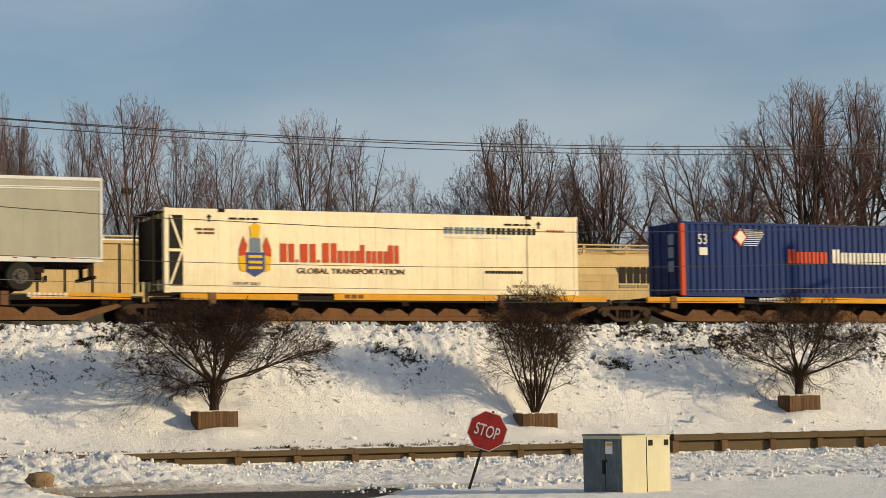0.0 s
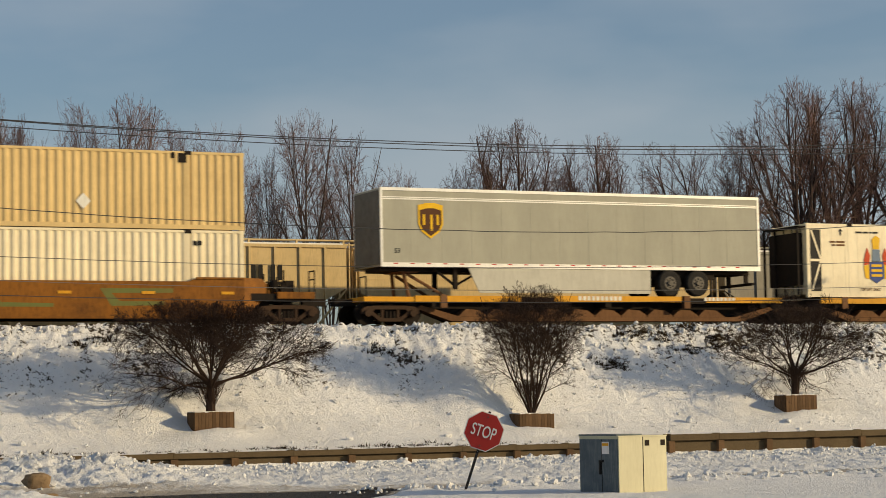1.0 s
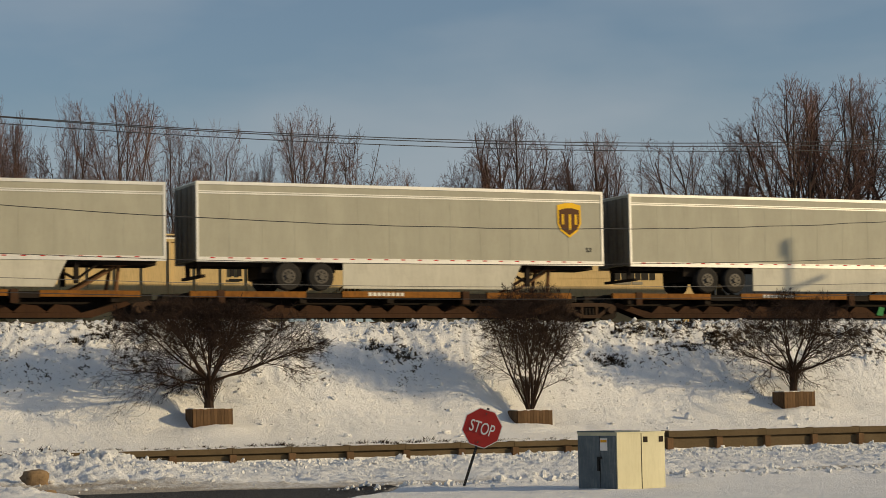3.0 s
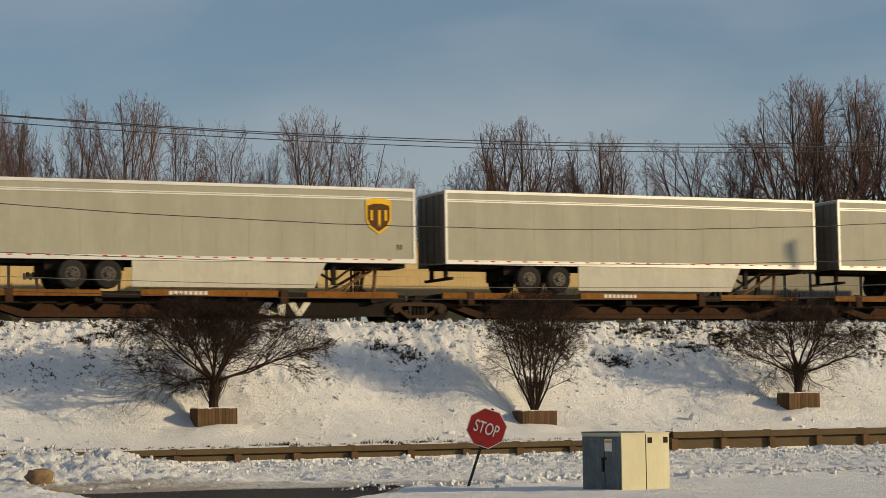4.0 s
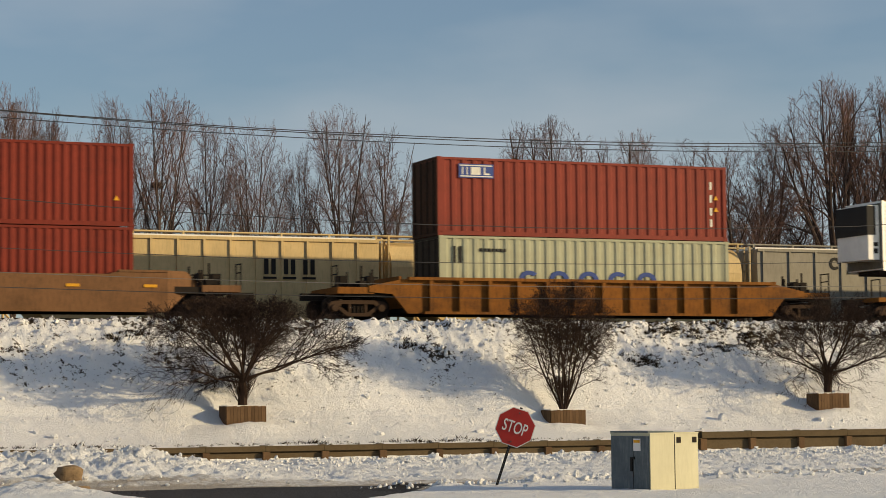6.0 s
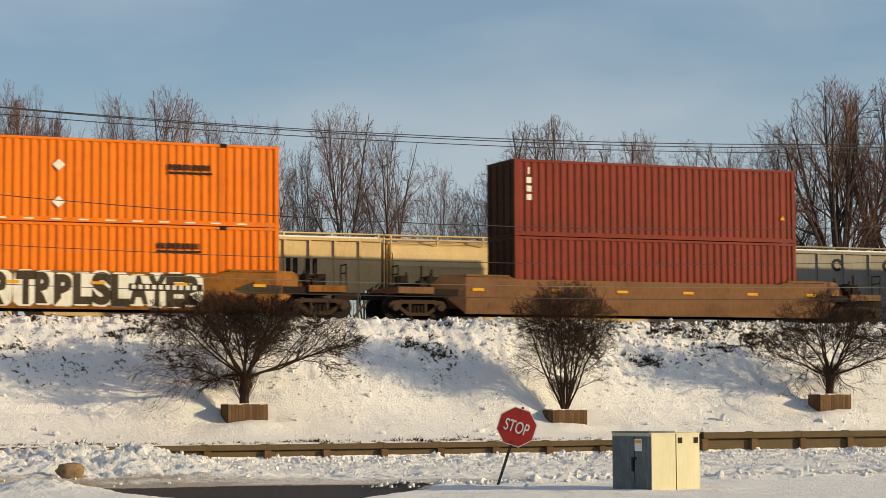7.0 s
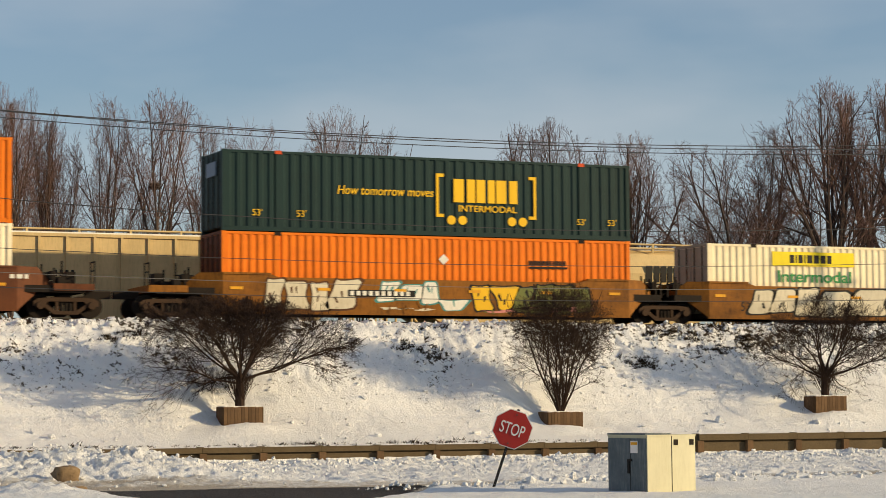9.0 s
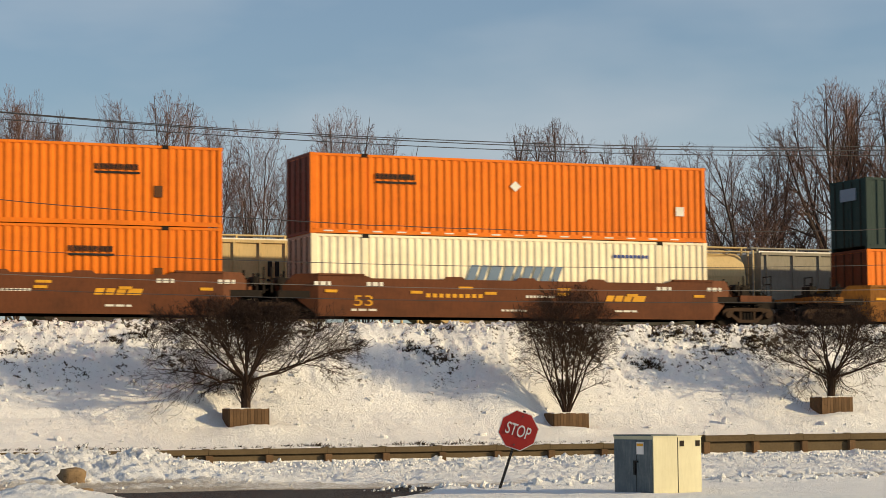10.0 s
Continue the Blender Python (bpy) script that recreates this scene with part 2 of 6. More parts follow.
# ---- mesh helpers ----
def box(bm, x0, x1, y0, y1, z0, z1):
    v = [bm.verts.new((x, y, z)) for x in (x0, x1) for y in (y0, y1) for z in (z0, z1)]
    for a, b, c, d in ((0, 1, 3, 2), (4, 6, 7, 5), (0, 4, 5, 1), (2, 3, 7, 6), (0, 2, 6, 4), (1, 5, 7, 3)):
        bm.faces.new((v[a], v[b], v[c], v[d]))


def prism(bm, pts, y0, y1):
    """A plate with the outline pts in x and z, from y0 to y1."""
    a = [bm.verts.new((x, y0, z)) for x, z in pts]
    b = [bm.verts.new((x, y1, z)) for x, z in pts]
    n = len(pts)
    bm.faces.new(a)
    bm.faces.new(b[::-1])
    for i in range(n):
        bm.faces.new((a[(i + 1) % n], a[i], b[i], b[(i + 1) % n]))


def tube(bm, p, q, r0, r1=None, n=8, caps=True):
    p, q = Vector(p), Vector(q)
    r1 = r0 if r1 is None else r1
    d = (q - p).normalized()
    s = d.orthogonal().normalized()
    t = d.cross(s)
    ring = [[bm.verts.new(c + (s * math.cos(k * math.tau / n) + t * math.sin(k * math.tau / n)) * r) for k in range(n)] for c, r in ((p, r0), (q, r1))]
    for k in range(n):
        bm.faces.new((ring[0][k], ring[0][(k + 1) % n], ring[1][(k + 1) % n], ring[1][k]))
    if caps:
        bm.faces.new(ring[0][::-1])
        bm.faces.new(ring[1])


def part(name, bm, material, parent, label="", smooth=False):
    me = bpy.data.meshes.new(name)
    bmesh.ops.recalc_face_normals(bm, faces=bm.faces)
    bm.to_mesh(me)
    bm.free()
    me.materials.append(M[material])
    if smooth:
        me.polygons.foreach_set("use_smooth", [True] * len(me.polygons))
    ob = new(name, me)
    ob.parent = parent
    if label:
        tagged(ob, label)
    return ob


JOINED = ("grab_rail", "brake_gear", "rear_guard", "bogie_frame", "door_handle", "end_cage", "panel_line", "bracket_mark")


def boxes(name, rows, material, parent, label=""):
    """Each box a part of its own, but for the few that make one bent or welded part."""
    first, bm = None, bmesh.new()
    for r in rows:
        box(bm, *r)
        if name not in JOINED:
            made = part(name, bm, material, parent, label)
            first, bm = first or made, bmesh.new()
    return first or part(name, bm, material, parent, label)


def plates(name, outlines, y0, y1, material, parent, label=""):
    first = None
    for pts in outlines:
        bm = bmesh.new()
        prism(bm, pts, y0, y1)
        made = part(name, bm, material, parent, label)
        first = first or made
    return first


def lettering(text, material, parent, x, y, z, height, width=None, name="lettering", slant=0.0, bold=0.0):
    """Raised letters that face the road, their foot at z, from x on."""
    cu = bpy.data.curves.new("text", "FONT")
    cu.body, cu.size, cu.extrude, cu.shear, cu.offset = text, 1.0, 0.004, slant, bold
    ob = bpy.data.objects.new("text", cu)
    scene.collection.objects.link(ob)
    me = bpy.data.meshes.new_from_object(ob.evaluated_get(bpy.context.evaluated_depsgraph_get()))
    bpy.data.objects.remove(ob)
    co = np.empty(len(me.vertices) * 3)
    me.vertices.foreach_get("co", co)
    co = co.reshape(-1, 3)
    lo, hi = co.min(0), co.max(0)
    k = height / (hi[1] - lo[1])
    kx = k if width is None else width / (hi[0] - lo[0])
    res = np.stack([x + (co[:, 0] - lo[0]) * kx, y - 0.004 - co[:, 2], z + (co[:, 1] - lo[1]) * k], 1)
    me.vertices.foreach_set("co", res.ravel())
    me.update()
    me.materials.append(M[material])
    o = new(name, me)
    o.parent = parent
    return o


def bars(material, parent, x, y, z, height, widths, gap, name="marking", slant=0.0, lo=0.0):
    """Plain bars of the size of a row of letters."""
    bm, s = bmesh.new(), slant * height
    for w in widths:
        prism(bm, [(x, z + lo), (x + w, z + lo), (x + w + s, z + height), (x + s, z + height)], y - 0.008, y - 0.001)
        x += w + gap
        if height >= 0.18:
            made, bm = part(name, bm, material, parent), bmesh.new()
    if height >= 0.18:
        bm.free()
        return made
    return tagged(part(name, bm, material, parent), kind="stuff" if len(widths) > 1 else "")


def marks(material, parent, x, y, z, height, widths, gap, name="name_mark", slant=0.0, stroke=0.3):
    """Plain pairs of upright strokes in a row: the colour and weight of a painted name, without its letters."""
    for w in widths:
        bm = bmesh.new()
        ends = ((0.0, 1.0),) if w < height * 0.32 else ((0.0, 0.5 - 0.2 * (0.5 - stroke)), (0.62, 1.0))
        for p, q in ends:
            prism(bm, [(x + p * w, z), (x + q * w, z), (x + q * w + slant * height, z + height), (x + p * w + slant * height, z + height)], y - 0.008, y - 0.001)
        part(name, bm, material, parent)
        x += w + gap


def thing(name, label, category, group="", kind="", at=(0, 0, 0)):
    ob = tagged(new(name), label, category, group, kind)
    ob.location = at
    return ob


MOVING = []             # things of the train with the place of their origin at 0 s


def rolling(ob, u, z=0.0):
    ob.location = (u, 0, z)
    MOVING.append((ob, u, z))
    return ob

# ---- ground: one sheet from the road up the embankment to the horizon ----
PROFILE = [(-4000, -5.2), (-60, -4.95), (-13.5, -4.95), (-11.2, -4.88), (-10.75, -4.30), (-9.3, -3.95), (-8.4, -3.66), (-7.6, -3.30),
           (-6.2, -2.25), (-4.6, -0.98), (-3.7, -0.33), (-3.25, -0.13), (-2.6, -0.14), (-1.5, -0.20), (1.6, -0.22), (3.0, -0.35), (5.0, -1.0),
           (12, -1.15), (15, -0.5), (18, 0.35), (40, 0.6), (4000, 0.6)]


def fbm(x, y, scale, octaves=4):
    return noise.fractal(Vector((x * scale, y * scale, 3.7)), 0.9, 2.0, octaves)


def smooth(a, b, v):
    t = min(1, max(0, (v - a) / (b - a)))
    return t * t * (3 - 2 * t)


def road_band(x, y):
    """How bare the road is: 0 under snow, 1 bare asphalt."""
    far, near = -23.6 + 0.35 * math.sin(x * 0.21), -27.6 - 0.10 * (x - 22)
    open_lane = smooth(far + 1.0, far - 0.8, y) * smooth(near - 2.2, near + 0.6, y)
    wheel = 0.56 * open_lane * (0.55 + 0.45 * smooth(-0.2, 0.5, fbm(x * 0.25, y, 0.8, 3)))
    bare = smooth(17.8, 16.8, x - 0.8 * (y + 30)) * smooth(-25.4, -26.0, y) * smooth(-40, -36, y) * smooth(10.7, 11.5, x + 0.15 * (y + 27))
    return max(wheel, bare)


def height(x, y):
    ys = [p[0] for p in PROFILE]
    z = float(np.interp(y, ys, [p[1] for p in PROFILE]))
    up = smooth(-10.6, -8.5, y) * smooth(-2.8, -4.5, y)
    z += up * (0.09 * fbm(x, y, 0.35, 3) + 0.22 * smooth(36, 44, x) - 0.14 * math.exp(-((x - 31.7) / 3) ** 2))
    # a rise beside the middle planter, added to shade the slope to its left
    z += 0.45 * smooth(-8.2, -6.6, y) * smooth(-3.0, -4.4, y) * smooth(27.8, 30.8, x) * smooth(36.0, 31.0, x)
    rough = smooth(-7.6, -5.4, y) * smooth(-2.3, -3.0, y)
    z += rough * (0.05 * fbm(x + 40, y, 1.2, 3) + 0.085 * fbm(x, y, 3.2, 3) + 0.075 * fbm(x, y, 8.3, 2)) + up * (0.03 * fbm(x, y + 9, 2.6, 4))
    z += smooth(-4.6, -3.6, y) * smooth(-2.5, -3.2, y) * (0.08 * fbm(x, y, 3.8, 3) + 0.05 * fbm(x, y, 9.1, 2) + 0.02)
    # ploughed bank along the rail and lumps beside the road
    bank = math.exp(-((y + 13.2) / 1.7) ** 2)
    z += bank * (0.25 + 0.12 * fbm(x, y, 1.5, 3) + 0.07 * fbm(x, y, 4.5, 2) + 0.07 * fbm(x, y, 9.3, 2))
    mound = math.exp(-((y + 19.6) / 3.6) ** 2) * smooth(18.0, 13.2, x + 0.12 * (y + 18))
    for px, pz in ((20.43, 0.22), (31.7, 0.2), (42.2, 0.2)):
        z += pz * math.exp(-((x - px) / 1.3) ** 2 - ((y + 8.9) / 0.5) ** 2)
        z += (0.42 if px < 40 else 0.22) * math.exp(-((x - px + 1.7) / 1.2) ** 2 - ((y + 7.2) / 0.8) ** 2)
    z += mound * (0.68 + 0.20 * fbm(x, y, 1.0, 3) + 0.08 * fbm(x, y, 4.5, 2) + 0.08 * fbm(x, y, 9.3, 2))
    z += 0.22 * math.exp(-((x - 9.9) / 1.1) ** 2 - ((y + 27.2) / 1.6) ** 2) * (1 + 0.5 * fbm(x, y, 2.5, 3))
    flat = smooth(-13.8, -15.5, y) * smooth(-60, -40, y)
    bare = road_band(x, y)
    z += flat * (1 - min(1, bare * 2)) * (0.07 + (0.03 + 0.04 * smooth(-28.5, -26, y)) * fbm(x, y, 1.2, 3) + smooth(-29.5, -27, y) * (0.05 * fbm(x, y, 4.0, 3) + 0.06 * fbm(x, y, 9.3, 2)))
    ridge_y = -28.6 - 0.05 * (x - 20)
    ridge = math.exp(-((y - ridge_y) / 0.8) ** 2) * smooth(16.0, 18.5, x) * (1 - 0.85 * math.exp(-((x - 19.5) / 1.0) ** 2))
    z += ridge * (0.10 + 0.16 * abs(fbm(x, y, 2.3, 4)))
    return z


def build_ground():
    xs = np.concatenate([-4000 + np.array([0, 2500, 3500, 3850, 3950]), np.arange(-20, 6, 2.0), np.arange(6, 54, 0.10), np.arange(54, 110, 2.0), [150, 300, 900, 4000]])
    ys = np.concatenate([[-4000, -1200, -300, -120, -80, -55, -45], np.arange(-38, -2.4, 0.12), [-2.2, -1.5, -0.8, 0, 0.8, 1.6, 3, 5, 8, 12, 15, 18, 40, 90, 250, 900, 4000]])
    nx, ny = len(xs), len(ys)
    verts, cover = np.empty((ny, nx, 3)), np.zeros((ny, nx, 4), np.float32)
    for j, y in enumerate(ys):
        for i, x in enumerate(xs):
            verts[j, i] = (x, y, height(float(x), float(y)))
            soil = 0.0
            if -8.5 < y < -2.4:
                soil = 0.16 + smooth(-8.6, -4.4, y) * (0.17 + 0.26 * fbm(float(x) * 0.6 + 11, float(y), 0.8, 3) + 0.09 * smooth(30, 36, float(x)) * smooth(-5.6, -4.2, y) + 0.16 * fbm(float(x) + 3, float(y), 3.0, 3)) + 0.5 * smooth(-3.0, -2.5, y)
            elif y >= -2.4:
                soil = 0.9 if y < 16 else 0.42
            bank = 0.08 * math.exp(-((y + 14.2) / 1.6) ** 2) + 0.09 * math.exp(-((y + 19.8) / 3.0) ** 2) * smooth(17.5, 13.5, x) + 0.10 * math.exp(-((y + 23.5) / 2.2) ** 2)
            cover[j, i] = (road_band(float(x), float(y)) + bank * (0.8 + 0.6 * fbm(float(x), float(y), 1.3, 3)), soil, 0, 1)
    idx = np.arange(nx * ny).reshape(ny, nx)
    quads = np.stack([idx[:-1, :-1], idx[:-1, 1:], idx[1:, 1:], idx[1:, :-1]], -1).reshape(-1, 4)
    me = bpy.data.meshes.new("ground")
    me.vertices.add(nx * ny)
    me.vertices.foreach_set("co", verts.ravel())
    me.loops.add(quads.size)
    me.loops.foreach_set("vertex_index", quads.ravel())
    me.polygons.add(len(quads))
    me.polygons.foreach_set("loop_start", np.arange(0, quads.size, 4))
    me.polygons.foreach_set("use_smooth", [True] * len(quads))
    me.update(calc_edges=True)
    at = me.attributes.new("cover", "FLOAT_COLOR", "POINT")
    at.data.foreach_set("color", cover.ravel())
    me.materials.append(M["ground"])
    return tagged(new("ground", me), "snow-covered embankment, verge and wet road", "ground", kind="structure")


build_ground()


def snow_lumps():
    """Crumbled chunks of ploughed snow on the banks and the slope."""
    rnd = random.Random(5)
    g = (1 + 5 ** 0.5) / 2
    ico = np.array([(-1, g, 0), (1, g, 0), (-1, -g, 0), (1, -g, 0), (0, -1, g), (0, 1, g), (0, -1, -g), (0, 1, -g), (g, 0, -1), (g, 0, 1), (-g, 0, -1), (-g, 0, 1)]) / 1.9
    tri = ((0, 11, 5), (0, 5, 1), (0, 1, 7), (0, 7, 10), (0, 10, 11), (1, 5, 9), (5, 11, 4), (11, 10, 2), (10, 7, 6), (7, 1, 8), (3, 9, 4), (3, 4, 2), (3, 2, 6), (3, 6, 8), (3, 8, 9), (4, 9, 5), (2, 4, 11), (6, 2, 10), (8, 6, 7), (9, 8, 1))
    pick = np.random.default_rng(5)
    verts, faces = [], []

    def lump(x, y, r, sink=0.25):
        i = len(verts)
        co = ico * pick.uniform(0.55, 1.35, (12, 1)) * pick.uniform(0.7, 1.3, 3) * r + (x, y, height(x, y) + r * sink)
        verts.extend(co.tolist())
        faces.extend((i + a, i + b, i + c) for a, b, c in tri)

    def size(most):
        return 0.012 + most * rnd.random() ** 3

    for _ in range(5200):
        lump(rnd.uniform(11, 47), rnd.gauss(-13.6, 1.0), size(0.055))
    for _ in range(1500):
        lump(rnd.uniform(11, 40), rnd.uniform(-22.5, -15.5), size(0.04))
    for _ in range(900):
        x = rnd.uniform(17, 36)
        lump(x, -28.6 - 0.05 * (x - 20) + rnd.gauss(0, 0.5), size(0.09))
    for _ in range(1500):
        lump(rnd.uniform(8.5, 16.5), rnd.gauss(-19.0, 2.3), size(0.055))
    for _ in range(1500):
        lump(rnd.uniform(11, 52), -3.3 - abs(rnd.gauss(0, 1.5)), size(0.10))
    for _ in range(500):
        lump(rnd.uniform(11, 52), rnd.uniform(-10.4, -4), size(0.07))
    for x, y, r in ((14.2, -9.3, 0.15), (24.6, -9.6, 0.15), (28.1, -9.3, 0.14), (34.5, -26.0, 0.1), (37.6, -8.6, 0.16), (41.2, -9.2, 0.13)):
        lump(x, y, r)
    me = bpy.data.meshes.new("snow_chunks")
    me.from_pydata(verts, [], faces)
    me.materials.append(M["ground"])
    tagged(new("snow_chunks", me), "loose white snow chunks scattered on bank and verge", "snow", kind="stuff")


snow_lumps()


# ---- tracks ----
def track(y, z, group):
    bed = thing("railway_track", "rusty steel rails on timber sleepers in dark ballast", "track", group, "structure", (0, y, z))
    for s in (-0.75, 0.75):
        bm = bmesh.new()
        pts = [(-0.075, -0.17), (0.075, -0.17), (0.075, -0.155), (0.012, -0.14), (0.012, -0.045), (0.036, -0.035), (0.036, 0), (-0.036, 0), (-0.036, -0.035), (-0.012, -0.045), (-0.012, -0.14), (-0.075, -0.155)]
        a = [bm.verts.new((-150, s + p, q)) for p, q in pts]
        b = [bm.verts.new((300, s + p, q)) for p, q in pts]
        for i in range(len(pts)):
            bm.faces.new((a[i], a[(i + 1) % 12], b[(i + 1) % 12], b[i]))
        part("rail", bm, "rail", bed)
    bm = bmesh.new()
    box(bm, -0.11, 0.11, -1.3, 1.3, -0.33, -0.155)
    first = part("sleeper", bm, "tie", bed)
    for k in range(1, 110):
        o = new("sleeper", first.data)
        o.parent, o.location = bed, (k * 0.6, 0, 0)
    return bed


track(0.0, 0.0, "railway tracks")
track(9.0, -0.9, "railway tracks")


# ---- wheels and trucks of the wagons ----
def wheel_disc(bm, x, y, r, w=0.13):
    tube(bm, (x, y - w / 2, r), (x, y + w / 2, r), r, n=20)
    tube(bm, (x, y - w / 2 - 0.03, r), (x, y - w / 2, r), r * 0.36, r * 0.45, n=12)


def truck(parent, x):
    """A freight truck: two cast side frames, bolster springs, four wheels."""
    bogie = None
    for y in (-1.02, 1.02):
        s = 1 if y < 0 else -1
        bm = bmesh.new()
        top = [(-1.12, 0.40), (-1.12, 0.56), (-0.98, 0.66), (-0.6, 0.70), (0.6, 0.70), (0.98, 0.66), (1.12, 0.56), (1.12, 0.40), (0.72, 0.42), (0.62, 0.56), (-0.62, 0.56), (-0.72, 0.42)]
        prism(bm, [(x + a, b) for a, b in top], y - 0.09, y + 0.05)
        prism(bm, [(x - 0.86, 0.46), (x - 0.72, 0.50), (x - 0.34, 0.24), (x + 0.34, 0.24), (x + 0.72, 0.50), (x + 0.86, 0.46), (x + 0.42, 0.12), (x - 0.42, 0.12)], y - 0.08, y + 0.05)
        for a in (-0.36, 0.26):
            prism(bm, [(x + a, 0.22), (x + a + 0.10, 0.22), (x + a + 0.10, 0.60), (x + a, 0.60)], y - 0.07, y + 0.05)
        o = part("side_frame", bm, "cast", bogie or parent, "" if bogie else "dusty cast-steel truck")
        if bogie is None:
            bogie = o
            o.name = "truck"
        bm = bmesh.new()
        for a in (-0.15, 0, 0.15):
            tube(bm, (x + a, y - 0.02 * s, 0.24), (x + a, y - 0.02 * s, 0.50), 0.06, n=8)
        part("spring", bm, "grime", bogie)
        for a in (-0.89, 0.89):
            bm = bmesh.new()
            tube(bm, (x + a, y - 0.16 * s, 0.42), (x + a, y + 0.02 * s, 0.42), 0.13, 0.15, n=12)
            part("bearing", bm, "cast", bogie)
    for a in (-0.89, 0.89):
        for y in (-0.80, 0.80):
            bm = bmesh.new()
            wheel_disc(bm, x + a, y, 0.42)
            part("wheel", bm, "grime", bogie)
    bm = bmesh.new()
    box(bm, x - 0.2, x + 0.2, -1.0, 1.0, 0.50, 0.78)
    part("bolster", bm, "grime", bogie)
    return bogie


def spine_platform(u0, u1, rail, first, last, label, group, flange="rust"):
    """One platform of a spine car between the truck centres u0 and u1."""
    n = u1 - u0
    car = rolling(thing("spine_car_platform", label, "railway wagon", group), u0)
    bm = bmesh.new()
    prism(bm, [(0.2, 0.78), (1.5, 0.62), (2.7, 0.16), (n - 2.7, 0.16), (n - 1.5, 0.62), (n - 0.2, 0.78), (n - 0.2, 1.0), (0.2, 1.0)], -0.36, 0.36)
    # beam coloured near black, for the shade behind the brackets
    part("spine", bm, "grime", car, "centre beam painted black for the shade under the deck")
    bm = bmesh.new()
    prism(bm, [(1.1, 0.60), (2.5, 0.14), (n - 2.5, 0.14), (n - 1.1, 0.60), (n - 1.3, 0.72), (n - 2.9, 0.30), (2.9, 0.30), (1.3, 0.72)], -0.95, -0.40)
    part("lower_flange", bm, flange, car, "rust-brown lower flange")
    k = 3.4
    while k < n - 3.4:
        bm = bmesh.new()
        prism(bm, [(k - 0.62, 0.31), (k + 0.62, 0.31), (k + 0.22, 0.56), (k - 0.28, 0.60)], -0.92, -0.42)
        part("bracket", bm, flange, car)
        k += 1.14
    for y0, y1 in ((-1.34, -1.20), (1.20, 1.34)):
        boxes("side_rail", [(0.9, 5.2, y0, y1, 0.84, 1.06), (6.6, n - 5.5, y0, y1, 0.86, 1.08), (n - 4.4, n - 0.9, y0, y1, 0.84, 1.06)], rail, car)
        boxes("rail_web", [(5.2, 6.6, y0 + 0.03, y1 - 0.03, 0.80, 1.0), (n - 5.5, n - 4.4, y0 + 0.03, y1 - 0.03, 0.80, 1.0)], "grime", car)
    boxes("cross_arm", [(a, a + 0.25, -1.25, 1.25, 0.66, 0.86) for a in (1.6, 5.0, n / 2, n - 5.3, n - 1.9)], "grime", car)
    boxes("deck", [(1.0, n - 1.0, -0.9, 0.9, 0.98, 1.04)], "grime", car)
    for a in (1.9, n - 5.4):
        boxes("stanchion", [(a, a + 0.26, -1.37, -1.16, 0.62, 1.10)], flange, car)
    truck(car, 0.0)
    if last:
        truck(car, n)
        boxes("coupler", [(n + 1.0, n + 1.9, -0.15, 0.15, 0.72, 0.98)], "grime", car)
        boxes("end_sill", [(n - 0.9, n + 1.1, -1.3, 1.3, 0.84, 1.02)], rail, car)
        boxes("grab_rail", [(n + 1.0, n + 1.04, y, y + 0.04, 1.0, 1.75) for y in (-1.3, -0.7)] + [(n + 1.0, n + 1.04, -1.3, -0.7, 1.72, 1.76)], "grime", car)
    if first:
        boxes("coupler", [(-1.9, -1.0, -0.15, 0.15, 0.72, 0.98)], "grime", car)
        boxes("end_sill", [(-1.1, 0.9, -1.3, 1.3, 0.84, 1.02)], rail, car)
        boxes("grab_rail", [(-1.04, -1.0, y, y + 0.04, 1.0, 1.75) for y in (-1.3, -0.7)] + [(-1.04, -1.0, -1.3, -0.7, 1.72, 1.76)], "grime", car)
    return car


